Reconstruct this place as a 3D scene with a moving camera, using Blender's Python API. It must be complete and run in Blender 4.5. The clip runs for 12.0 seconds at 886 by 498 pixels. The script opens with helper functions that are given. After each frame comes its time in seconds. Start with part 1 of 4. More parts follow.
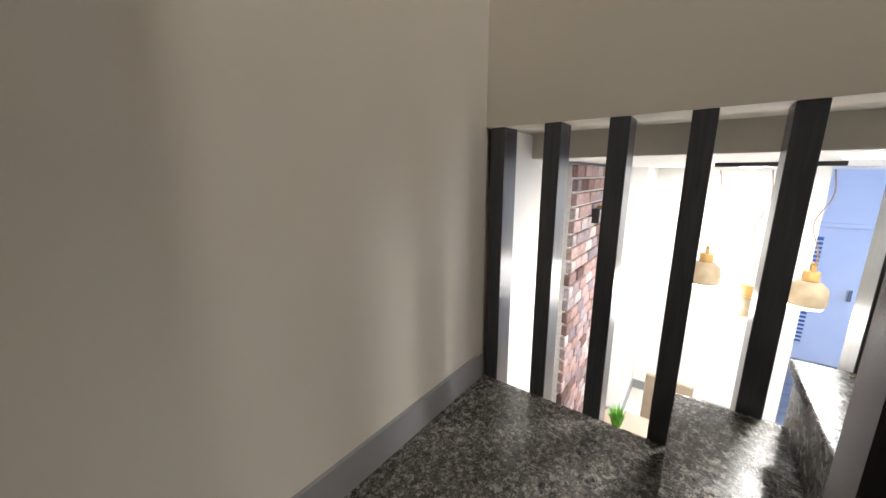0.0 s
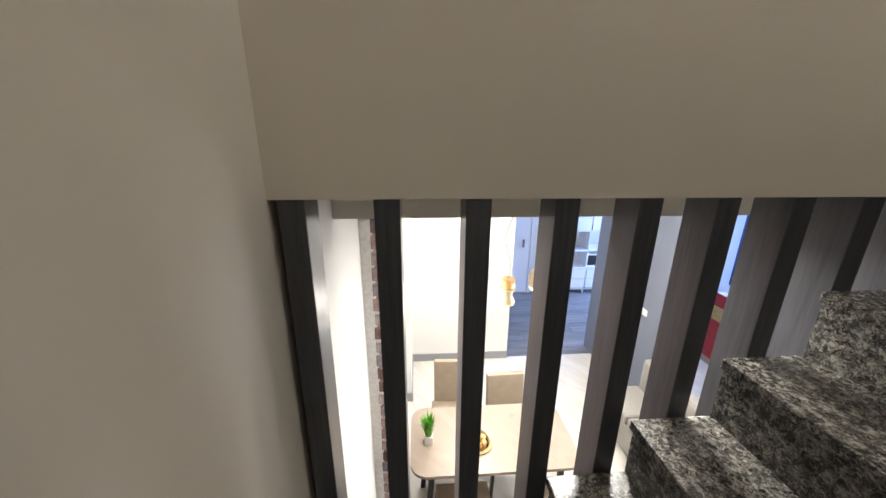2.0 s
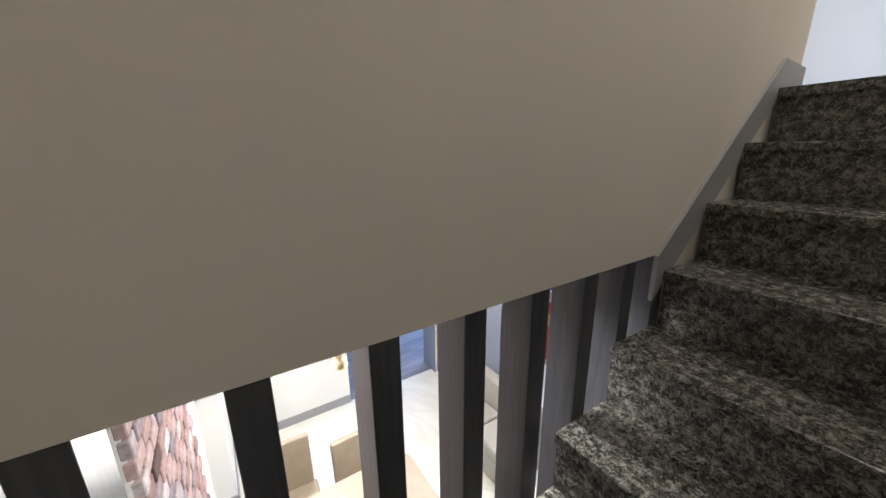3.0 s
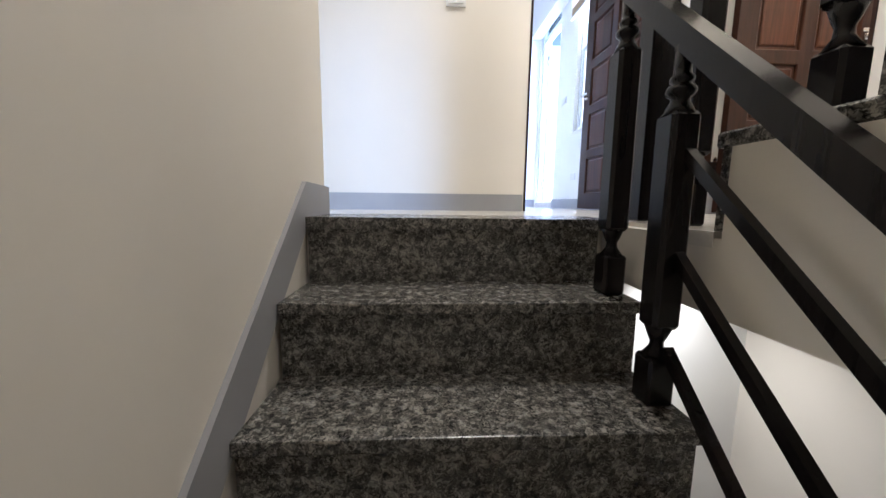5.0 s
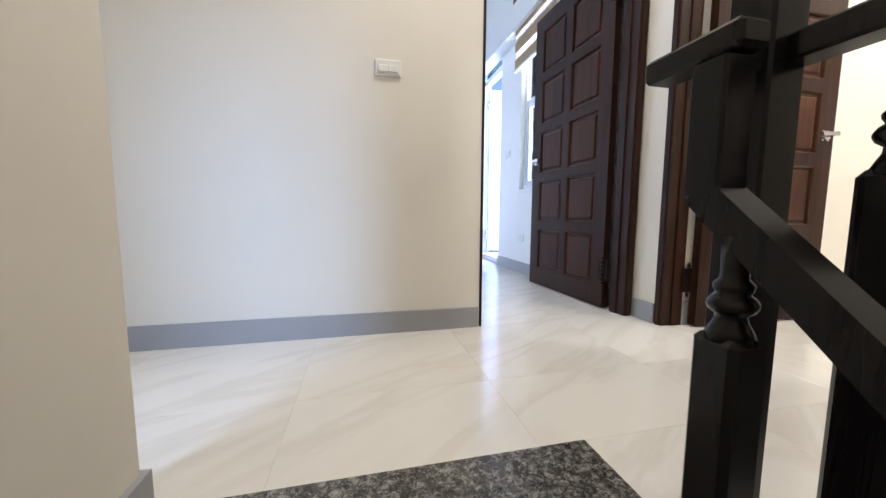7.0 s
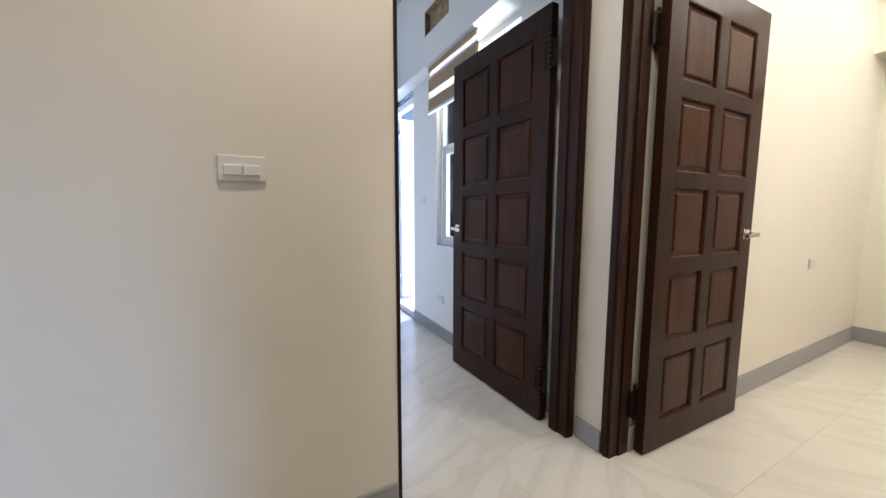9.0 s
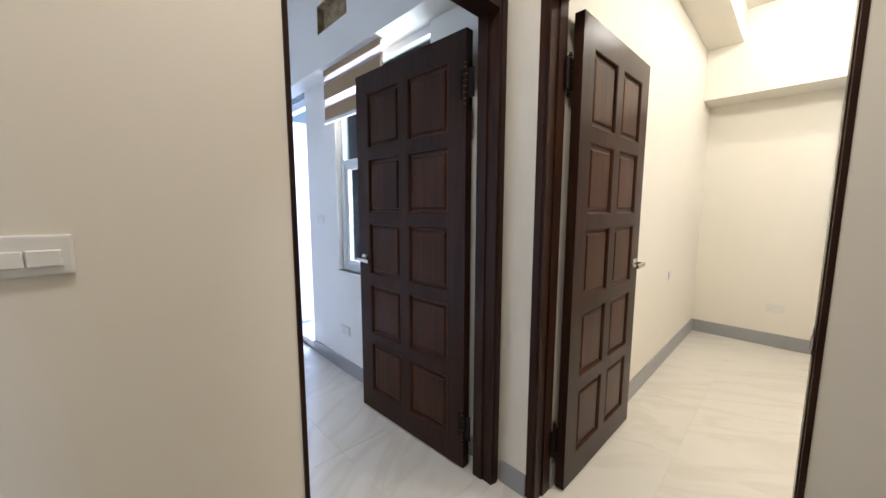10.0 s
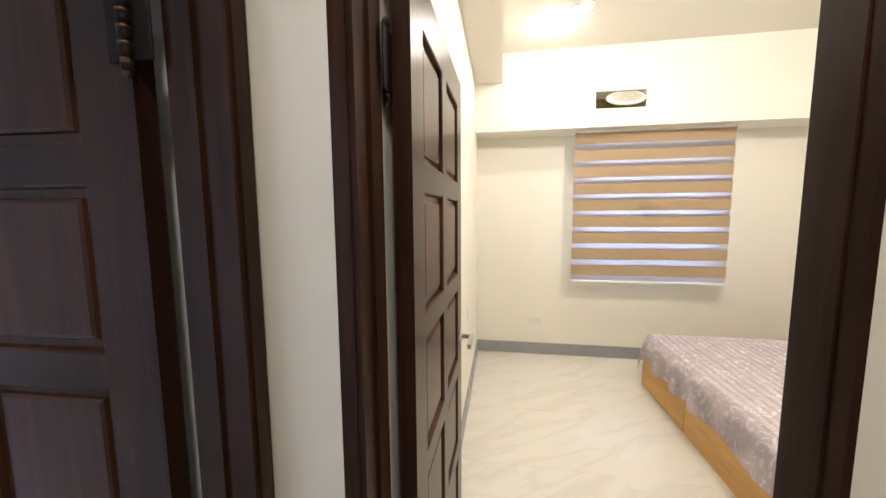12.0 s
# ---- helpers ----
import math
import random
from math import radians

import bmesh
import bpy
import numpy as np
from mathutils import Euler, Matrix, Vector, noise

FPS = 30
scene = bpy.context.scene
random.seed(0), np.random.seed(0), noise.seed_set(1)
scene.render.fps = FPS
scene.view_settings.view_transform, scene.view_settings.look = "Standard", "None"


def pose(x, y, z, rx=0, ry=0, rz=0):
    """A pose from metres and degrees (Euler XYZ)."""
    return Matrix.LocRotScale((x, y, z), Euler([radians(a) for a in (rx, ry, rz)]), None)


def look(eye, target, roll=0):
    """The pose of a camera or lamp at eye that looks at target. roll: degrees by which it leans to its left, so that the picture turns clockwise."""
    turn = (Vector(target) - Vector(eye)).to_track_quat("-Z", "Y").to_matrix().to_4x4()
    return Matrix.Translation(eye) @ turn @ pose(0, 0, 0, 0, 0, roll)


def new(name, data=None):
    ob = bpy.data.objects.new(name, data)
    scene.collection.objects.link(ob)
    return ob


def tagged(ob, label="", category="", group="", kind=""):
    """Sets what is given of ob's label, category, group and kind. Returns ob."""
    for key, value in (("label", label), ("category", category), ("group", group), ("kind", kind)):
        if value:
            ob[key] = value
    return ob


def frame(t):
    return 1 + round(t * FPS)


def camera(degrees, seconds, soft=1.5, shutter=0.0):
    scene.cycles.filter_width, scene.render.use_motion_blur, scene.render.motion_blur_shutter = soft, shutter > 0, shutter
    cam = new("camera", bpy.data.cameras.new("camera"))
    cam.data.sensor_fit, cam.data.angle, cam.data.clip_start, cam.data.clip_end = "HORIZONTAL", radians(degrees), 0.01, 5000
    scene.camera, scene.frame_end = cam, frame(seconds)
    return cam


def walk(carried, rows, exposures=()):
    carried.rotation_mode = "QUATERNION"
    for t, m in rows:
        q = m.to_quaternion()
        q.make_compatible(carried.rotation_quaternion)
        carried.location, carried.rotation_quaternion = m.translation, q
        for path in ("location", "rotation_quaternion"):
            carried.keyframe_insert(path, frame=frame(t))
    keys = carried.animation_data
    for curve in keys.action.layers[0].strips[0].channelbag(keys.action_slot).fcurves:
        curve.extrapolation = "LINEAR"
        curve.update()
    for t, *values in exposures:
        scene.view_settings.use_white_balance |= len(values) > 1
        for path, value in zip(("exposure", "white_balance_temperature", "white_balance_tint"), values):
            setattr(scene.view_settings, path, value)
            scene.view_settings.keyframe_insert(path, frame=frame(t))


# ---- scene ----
cam = camera(103.9, 12.0)
PATH = [
    (0, (1.095, 0.637, -0.639), (-0.465, -0.54, -1.062), -0.1),
    (0.5, (1.021, 0.532, -0.556), (-0.659, -0.432, -1.056), 0.2),
    (1, (0.976, 0.41, -0.481), (-0.829, -0.277, -1.0), 0.7),
    (1.5, (0.879, 0.334, -0.42), (-1.011, 0.025, -0.994), 0.6),
    (2, (0.698, 0.293, -0.373), (-1.206, 0.439, -0.967), 0.4),
    (2.5, (0.569, 0.332, -0.327), (-1.281, 0.874, -0.858), 0.0),
    (3, (0.456, 0.421, -0.206), (-1.158, 1.479, -0.73), -0.6),
    (3.2, (0.418, 0.472, -0.173), (-1.039, 1.733, -0.706), -0.0),
    (3.5, (0.408, 0.574, -0.143), (-0.842, 2.048, -0.656), -0.6),
    (3.7, (0.398, 0.678, -0.119), (-0.605, 2.34, -0.601), -0.1),
    (5.3, (0.336, 1.208, 0.114), (0.498, 3.185, -0.141), 0.5),
    (5.5, (0.339, 1.26, 0.167), (0.509, 3.237, -0.081), 0.4),
    (6, (0.347, 1.389, 0.28), (0.532, 3.369, 0.071), 0.4),
    (6.5, (0.355, 1.518, 0.419), (0.689, 3.48, 0.223), 0.5),
    (7, (0.384, 1.667, 0.548), (0.838, 3.605, 0.35), 0.3),
    (8.8, (0.529, 2.112, 1.026), (1.434, 3.883, 0.82), 0.1),
    (9, (0.542, 2.158, 1.059), (1.467, 3.918, 0.85), 0.1),
    (9.5, (0.561, 2.284, 1.144), (1.675, 3.932, 0.934), 0.3),
    (10, (0.602, 2.37, 1.254), (1.992, 3.79, 1.02), 0.1),
    (10.5, (0.741, 2.509, 1.336), (2.339, 3.687, 1.102), -0.4),
    (11, (0.894, 2.611, 1.426), (2.618, 3.587, 1.153), -0.3),
    (11.5, (1.057, 2.74, 1.455), (2.932, 3.393, 1.217), -0.5),
    (12, (1.257, 2.817, 1.473), (3.219, 3.145, 1.27), -0.4),
]
walk(cam, [(t, look(eye, target, roll)) for t, eye, target, roll in PATH],
     exposures=[(0.0, 0.92, 6200, 10), (1.5, 0.83, 6750, 10), (2.0, 0.71, 6350, 10), (3.5, 0.60, 6000, 10), (5.3, 1.0, 5780, 11), (6.5, 0.88, 5850, 11), (7.2, 0.36, 6000, 10), (8.8, -0.05, 6350, 10), (10.5, -0.04, 6300, 10), (11.0, 0.10, 6300, 10), (11.5, 0.2, 8300, 12), (12.0, 0.06, 6400, 10)])

# ---- world and sun ----
world = bpy.data.worlds.new("world")
scene.world = world
world.use_nodes = True
wt = world.node_tree
sky = wt.nodes.new("ShaderNodeTexSky")
sky.sky_type = "NISHITA"
sky.sun_disc = False
sky.sun_elevation = radians(48)
sky.sun_rotation = radians(250)
wt.nodes["Background"].inputs["Strength"].default_value = 0.15
wt.links.new(sky.outputs[0], wt.nodes["Background"].inputs["Color"])


def sun_lamp():
    d = bpy.data.lights.new("sun", "SUN")
    d.energy, d.angle, d.color = 3.0, radians(0.53), (1.0, 0.95, 0.88)
    o = new("sun", d)
    o.matrix_world = look((0, 0, 0), (0.62, -0.23, -0.74))


sun_lamp()


def area(name, loc, target, sx, sy, watts, color=(1, 1, 1), spread=180):
    d = bpy.data.lights.new(name, "AREA")
    d.shape, d.size, d.size_y, d.energy, d.color, d.spread = "RECTANGLE", sx, sy, watts, color, radians(spread)
    o = new(name, d)
    o.matrix_world = look(loc, target)
    return o


area("window_light_landing", (-1.63, -0.34, 1.62), (0.15, 3.1, 0.45), 0.8, 0.65, 90, (0.45, 0.64, 1.0))
# the kitchen one is an added cool fill; no window is built there
area("kitchen_fill_light", (-4.6, 4.9, -1.6), (-4.4, 1.0, -2.2), 1.6, 1.4, 110, (0.32, 0.50, 1.0))
area("balcony_daylight", (2.9, 5.6, 1.3), (1.4, 5.5, 0.4), 0.9, 2.0, 180, (0.48, 0.60, 1.0))
area("window_daylight_front", (1.985, 4.265, 1.5), (1.0, 4.265, 1.45), 0.97, 1.34, 130, (0.88, 0.88, 1.0))
area("bedroom_window_daylight", (5.1, 1.48, 1.5), (3.0, 1.48, 1.4), 1.2, 1.2, 65, (0.60, 0.72, 1.0))


def disk_light(name, x, y, z, size, watts, color):
    d = bpy.data.lights.new(name, "AREA")
    d.shape, d.size, d.energy, d.color = "DISK", size, watts, color
    o = new(name, d)
    o.location = (x, y, z)


d = bpy.data.lights.new("bedroom_lamp_glow", "POINT")
d.energy, d.color, d.shadow_soft_size = 4, (1.0, 0.92, 0.80), 0.05
new("bedroom_lamp_glow", d).location = (4.15, 2.45, 2.80)
disk_light("bedroom_lamp_light", 3.97, 2.27, 2.875, 0.14, 8, (1.0, 0.93, 0.83))
# added fill without a fixture, brightens the bedroom walls more than the floor
d = bpy.data.lights.new("bedroom_fill_light", "POINT")
d.energy, d.color, d.shadow_soft_size = 84, (1.0, 0.94, 0.85), 0.07
new("bedroom_fill_light", d).location = (2.9, 1.5, 2.74)
# added warm fill above the landing, placed to balance walls and treads
disk_light("landing_fill_light", 0.80, 2.60, 2.86, 0.2, 21, (1.0, 0.92, 0.82))
# unseen fill below the landing slab, lifts the lower walls and slat header
area("under_landing_fill", (1.4, 2.4, -0.19), (1.4, 2.401, -3.0), 0.2, 0.2, 2.4, (1.0, 0.94, 0.86), 120)
# added fill over the upper flight: reaches the header wall, not the treads
disk_light("stair_fill_light", 1.35, 0.9, 2.86, 0.25, 9, (1.0, 0.91, 0.80))


# ---- materials ----
def mat(name, color, rough=0.6, metal=0.0, coat=0.0, noise_scale=8.0, vary=0.06, bump=0.0, bump_scale=60.0, spec=0.5):
    m = bpy.data.materials.new(name)
    m.use_nodes = True
    t = m.node_tree
    b = t.nodes["Principled BSDF"]
    b.inputs["Roughness"].default_value = rough
    b.inputs["Metallic"].default_value = metal
    b.inputs["Coat Weight"].default_value = coat
    b.inputs["Specular IOR Level"].default_value = spec
    tc = t.nodes.new("ShaderNodeTexCoord")
    n = t.nodes.new("ShaderNodeTexNoise")
    n.inputs["Scale"].default_value = noise_scale
    n.inputs["Detail"].default_value = 5
    t.links.new(tc.outputs["Object"], n.inputs["Vector"])
    r = t.nodes.new("ShaderNodeValToRGB")
    r.color_ramp.elements[0].position, r.color_ramp.elements[1].position = 0.3, 0.7
    r.color_ramp.elements[0].color = (*[c * (1 - vary) for c in color], 1)
    r.color_ramp.elements[1].color = (*[min(1, c * (1 + vary)) for c in color], 1)
    t.links.new(n.outputs["Fac"], r.inputs["Fac"])
    t.links.new(r.outputs["Color"], b.inputs["Base Color"])
    rr = t.nodes.new("ShaderNodeMapRange")
    rr.inputs["To Min"].default_value, rr.inputs["To Max"].default_value = rough * 0.88, min(1, rough * 1.12)
    t.links.new(n.outputs["Fac"], rr.inputs["Value"])
    t.links.new(rr.outputs["Result"], b.inputs["Roughness"])
    if bump:
        n2 = t.nodes.new("ShaderNodeTexNoise")
        n2.inputs["Scale"].default_value = bump_scale
        n2.inputs["Detail"].default_value = 4
        t.links.new(tc.outputs["Object"], n2.inputs["Vector"])
        bp = t.nodes.new("ShaderNodeBump")
        bp.inputs["Strength"].default_value = bump
        bp.inputs["Distance"].default_value = 0.002
        t.links.new(n2.outputs["Fac"], bp.inputs["Height"])
        t.links.new(bp.outputs["Normal"], b.inputs["Normal"])
    return m


def link_ramp(t, source, stops, target):
    r = t.nodes.new("ShaderNodeValToRGB")
    e = r.color_ramp.elements
    while len(e) < len(stops):
        e.new(0.5)
    for k, (p, c) in zip(e, stops):
        k.position, k.color = p, (*c, 1)
    t.links.new(source, r.inputs["Fac"])
    if target:
        t.links.new(r.outputs["Color"], target)
    return r


def granite():
    m = bpy.data.materials.new("granite")
    m.use_nodes = True
    t = m.node_tree
    b = t.nodes["Principled BSDF"]
    tc = t.nodes.new("ShaderNodeTexCoord")
    warp = t.nodes.new("ShaderNodeTexNoise")
    warp.inputs["Scale"].default_value, warp.inputs["Detail"].default_value = 55, 2
    t.links.new(tc.outputs["Object"], warp.inputs["Vector"])
    mixv = t.nodes.new("ShaderNodeMix")
    mixv.data_type = "VECTOR"
    mixv.inputs["Factor"].default_value = 0.04
    t.links.new(tc.outputs["Object"], mixv.inputs["A"])
    t.links.new(warp.outputs["Color"], mixv.inputs["B"])
    v = t.nodes.new("ShaderNodeTexVoronoi")
    v.inputs["Scale"].default_value = 130
    t.links.new(mixv.outputs["Result"], v.inputs["Vector"])
    v2 = t.nodes.new("ShaderNodeTexVoronoi")
    v2.inputs["Scale"].default_value = 240
    t.links.new(mixv.outputs["Result"], v2.inputs["Vector"])
    n = t.nodes.new("ShaderNodeTexNoise")
    n.inputs["Scale"].default_value, n.inputs["Detail"].default_value = 48, 6
    t.links.new(tc.outputs["Object"], n.inputs["Vector"])
    s1 = t.nodes.new("ShaderNodeSeparateColor")
    s2 = t.nodes.new("ShaderNodeSeparateColor")
    t.links.new(v.outputs["Color"], s1.inputs["Color"])
    t.links.new(v2.outputs["Color"], s2.inputs["Color"])
    a = t.nodes.new("ShaderNodeMath")
    a.operation = "MULTIPLY_ADD"
    a.inputs[1].default_value = 0.5
    t.links.new(s2.outputs[0], a.inputs[0])
    a2 = t.nodes.new("ShaderNodeMath")
    a2.operation = "MULTIPLY_ADD"
    a2.inputs[1].default_value = 0.55
    t.links.new(s1.outputs[0], a2.inputs[0])
    a3 = t.nodes.new("ShaderNodeMath")
    a3.operation = "MULTIPLY_ADD"
    a3.inputs[1].default_value, a3.inputs[2].default_value = 1.0, -0.51
    t.links.new(n.outputs["Fac"], a3.inputs[0])
    t.links.new(a3.outputs[0], a2.inputs[2])
    t.links.new(a2.outputs[0], a.inputs[2])
    link_ramp(t, a.outputs[0], [(0.12, (0.016, 0.016, 0.015)), (0.36, (0.050, 0.048, 0.043)), (0.62, (0.120, 0.113, 0.100)), (0.90, (0.28, 0.262, 0.23))], b.inputs["Base Color"])
    b.inputs["Roughness"].default_value = 0.14
    rr = t.nodes.new("ShaderNodeMapRange")
    rr.inputs["To Min"].default_value, rr.inputs["To Max"].default_value = 0.18, 0.34
    t.links.new(n.outputs["Fac"], rr.inputs["Value"])
    t.links.new(rr.outputs["Result"], b.inputs["Roughness"])
    return m


def marble(name, base, vein, scale=2.2, rough=0.16, amount=0.5, along=-32):
    m = bpy.data.materials.new(name)
    m.use_nodes = True
    t = m.node_tree
    b = t.nodes["Principled BSDF"]
    tc = t.nodes.new("ShaderNodeTexCoord")
    info = t.nodes.new("ShaderNodeObjectInfo")
    off = t.nodes.new("ShaderNodeMath")
    off.operation = "MULTIPLY"
    off.inputs[1].default_value = 17
    t.links.new(info.outputs["Random"], off.inputs[0])
    add = t.nodes.new("ShaderNodeVectorMath")
    add.operation = "ADD"
    t.links.new(tc.outputs["Object"], add.inputs[0])
    t.links.new(off.outputs[0], add.inputs[1])
    mp = t.nodes.new("ShaderNodeMapping")
    mp.inputs["Scale"].default_value = (0.34, 1.5, 1)
    turn = t.nodes.new("ShaderNodeMapping")
    turn.inputs["Rotation"].default_value = (0, 0, radians(along))
    t.links.new(add.outputs[0], turn.inputs["Vector"])
    t.links.new(turn.outputs[0], mp.inputs["Vector"])
    n = t.nodes.new("ShaderNodeTexNoise")
    n.inputs["Scale"].default_value, n.inputs["Detail"].default_value, n.inputs["Distortion"].default_value = scale * 1.15, 9, 0.8
    t.links.new(mp.outputs[0], n.inputs["Vector"])
    mid = tuple(x * (1 - amount * 0.10) + y * amount * 0.10 for x, y in zip(base, vein))
    dark = tuple(x * (1 - amount * 0.38) + y * amount * 0.38 for x, y in zip(base, vein))
    link_ramp(t, n.outputs["Fac"], [(0.3, mid), (0.43, base), (0.50, dark), (0.56, base), (0.75, mid)], b.inputs["Base Color"])
    b.inputs["Roughness"].default_value = rough
    n2 = t.nodes.new("ShaderNodeTexNoise")
    n2.inputs["Scale"].default_value = 9
    t.links.new(tc.outputs["Object"], n2.inputs["Vector"])
    rr = t.nodes.new("ShaderNodeMapRange")
    rr.inputs["To Min"].default_value, rr.inputs["To Max"].default_value = rough * 0.75, rough * 1.35
    t.links.new(n2.outputs["Fac"], rr.inputs["Value"])
    t.links.new(rr.outputs["Result"], b.inputs["Roughness"])
    return m


def wood(name, dark, light, axis="Z", scale=9.0, rough=0.35, coat=0.0, stretch=0.06, spec=0.5):
    m = bpy.data.materials.new(name)
    m.use_nodes = True
    t = m.node_tree
    b = t.nodes["Principled BSDF"]
    tc = t.nodes.new("ShaderNodeTexCoord")
    info = t.nodes.new("ShaderNodeObjectInfo")
    off = t.nodes.new("ShaderNodeMath")
    off.operation = "MULTIPLY"
    off.inputs[1].default_value = 23
    t.links.new(info.outputs["Random"], off.inputs[0])
    add = t.nodes.new("ShaderNodeVectorMath")
    t.links.new(tc.outputs["Object"], add.inputs[0])
    t.links.new(off.outputs[0], add.inputs[1])
    mp = t.nodes.new("ShaderNodeMapping")
    s = [1.0, 1.0, 1.0]
    s["XYZ".index(axis)] = stretch
    mp.inputs["Scale"].default_value = s
    t.links.new(add.outputs[0], mp.inputs["Vector"])
    n = t.nodes.new("ShaderNodeTexNoise")
    n.inputs["Scale"].default_value, n.inputs["Detail"].default_value, n.inputs["Distortion"].default_value = scale * 6, 7, 0.6
    t.links.new(mp.outputs[0], n.inputs["Vector"])
    n2 = t.nodes.new("ShaderNodeTexNoise")
    n2.inputs["Scale"].default_value = scale
    t.links.new(mp.outputs[0], n2.inputs["Vector"])
    a = t.nodes.new("ShaderNodeMath")
    a.operation = "MULTIPLY_ADD"
    a.inputs[1].default_value = 0.6
    t.links.new(n.outputs["Fac"], a.inputs[0])
    h = t.nodes.new("ShaderNodeMath")
    h.operation = "MULTIPLY"
    h.inputs[1].default_value = 0.4
    t.links.new(n2.outputs["Fac"], h.inputs[0])
    t.links.new(h.outputs[0], a.inputs[2])
    link_ramp(t, a.outputs[0], [(0.32, dark), (0.68, light)], b.inputs["Base Color"])
    b.inputs["Roughness"].default_value = rough
    b.inputs["Specular IOR Level"].default_value = spec
    b.inputs["Coat Weight"].default_value = coat
    b.inputs["Coat Roughness"].default_value = 0.15
    bp = t.nodes.new("ShaderNodeBump")
    bp.inputs["Strength"].default_value, bp.inputs["Distance"].default_value = 0.18, 0.001
    t.links.new(n.outputs["Fac"], bp.inputs["Height"])
    t.links.new(bp.outputs["Normal"], b.inputs["Normal"])
    return m


def glass(name, color=(0.9, 0.97, 0.95), rough=0.0, clear=0.75):
    m = bpy.data.materials.new(name)
    m.use_nodes = True
    t = m.node_tree
    t.nodes.remove(t.nodes["Principled BSDF"])
    g = t.nodes.new("ShaderNodeBsdfGlossy")
    g.inputs["Roughness"].default_value = 0.02
    tr = t.nodes.new("ShaderNodeBsdfTransparent")
    tr.inputs["Color"].default_value = (*color, 1)
    fr = t.nodes.new("ShaderNodeFresnel")
    fr.inputs["IOR"].default_value = 1.5
    mx = t.nodes.new("ShaderNodeMixShader")
    t.links.new(fr.outputs[0], mx.inputs[0])
    t.links.new(tr.outputs[0], mx.inputs[1])
    t.links.new(g.outputs[0], mx.inputs[2])
    t.links.new(mx.outputs[0], t.nodes["Material Output"].inputs["Surface"])
    return m


def emit(name, color, strength):
    m = bpy.data.materials.new(name)
    m.use_nodes = True
    b = m.node_tree.nodes["Principled BSDF"]
    b.inputs["Base Color"].default_value = (0.8, 0.8, 0.8, 1)
    b.inputs["Emission Color"].default_value = (*color, 1)
    b.inputs["Emission Strength"].default_value = strength
    return m


def cloth_translucent(name, color, see=0.45):
    m = bpy.data.materials.new(name)
    m.use_nodes = True
    t = m.node_tree
    t.nodes.remove(t.nodes["Principled BSDF"])
    d = t.nodes.new("ShaderNodeBsdfDiffuse")
    tl = t.nodes.new("ShaderNodeBsdfTranslucent")
    w = t.nodes.new("ShaderNodeTexWave")
    w.inputs["Scale"].default_value = 300
    tc = t.nodes.new("ShaderNodeTexCoord")
    t.links.new(tc.outputs["Object"], w.inputs["Vector"])
    r = link_ramp(t, w.outputs["Fac"], [(0.0, tuple(c * 0.88 for c in color)), (1.0, color)], d.inputs["Color"])
    t.links.new(r.outputs["Color"], tl.inputs["Color"])
    mx = t.nodes.new("ShaderNodeMixShader")
    mx.inputs[0].default_value = see
    t.links.new(d.outputs[0], mx.inputs[1])
    t.links.new(tl.outputs[0], mx.inputs[2])
    t.links.new(mx.outputs[0], t.nodes["Material Output"].inputs["Surface"])
    return m


# wall_paint made lighter: the bedroom's stronger light is put into this colour
IVORY = mat("ivory_lifted_paint", (0.78, 0.745, 0.665), 0.6, noise_scale=1.3, vary=0.02, bump=0.12, bump_scale=90)
PAINT = mat("wall_paint", (0.71, 0.665, 0.585), 0.62, noise_scale=1.3, vary=0.03, bump=0.12, bump_scale=90)
CEIL = mat("ceiling_paint", (0.74, 0.71, 0.64), 0.8, noise_scale=1.5, vary=0.02, bump=0.1)
WHITE = mat("white_paint", (0.8, 0.79, 0.76), 0.55, noise_scale=1.2, vary=0.02, bump=0.1)
GREYWALL = mat("grey_wall_paint", (0.155, 0.17, 0.21), 0.7, noise_scale=2, vary=0.03, bump=0.1)
BASE = mat("grey_baseboard", (0.30, 0.30, 0.31), 0.4, noise_scale=5, vary=0.05)
GRANITE = granite()
TILE = marble("cream_marble_tile", (0.70, 0.67, 0.61), (0.36, 0.30, 0.22), amount=0.5)
TABLETOP = marble("table_stone", (0.33, 0.265, 0.21), (0.48, 0.41, 0.35), rough=0.3)
TILEBED = marble("cream_marble_bedroom_tile", (0.70, 0.67, 0.61), (0.36, 0.30, 0.22), amount=0.42, along=60)
GROUT = mat("grout", (0.62, 0.585, 0.52), 0.9, noise_scale=30, vary=0.1)
DOORWOOD = wood("dark_door_wood", (0.014, 0.0062, 0.004), (0.042, 0.0170, 0.010), rough=0.28, spec=0.14)
DOORPANEL = wood("door_panel_wood", (0.021, 0.009, 0.005), (0.074, 0.027, 0.014), rough=0.28, spec=0.14)
RAILWOOD = wood("black_rail_wood", (0.006, 0.005, 0.005), (0.012, 0.010, 0.010), rough=0.24, spec=0.24)
SLAT = wood("black_slat_veneer", (0.038, 0.040, 0.046), (0.082, 0.087, 0.102), rough=0.3, scale=16)
PLASTIC = mat("white_plastic", (0.72, 0.71, 0.68), 0.35, noise_scale=6, vary=0.02)
CHROME = mat("brushed_steel", (0.62, 0.6, 0.57), 0.22, metal=1.0, noise_scale=40, vary=0.05)
BRASS = mat("dark_brass", (0.010, 0.006, 0.005), 0.5, metal=0.0, spec=0.1, noise_scale=30, vary=0.2)
ALU = mat("white_aluminium", (0.72, 0.75, 0.78), 0.35, noise_scale=6, vary=0.03)
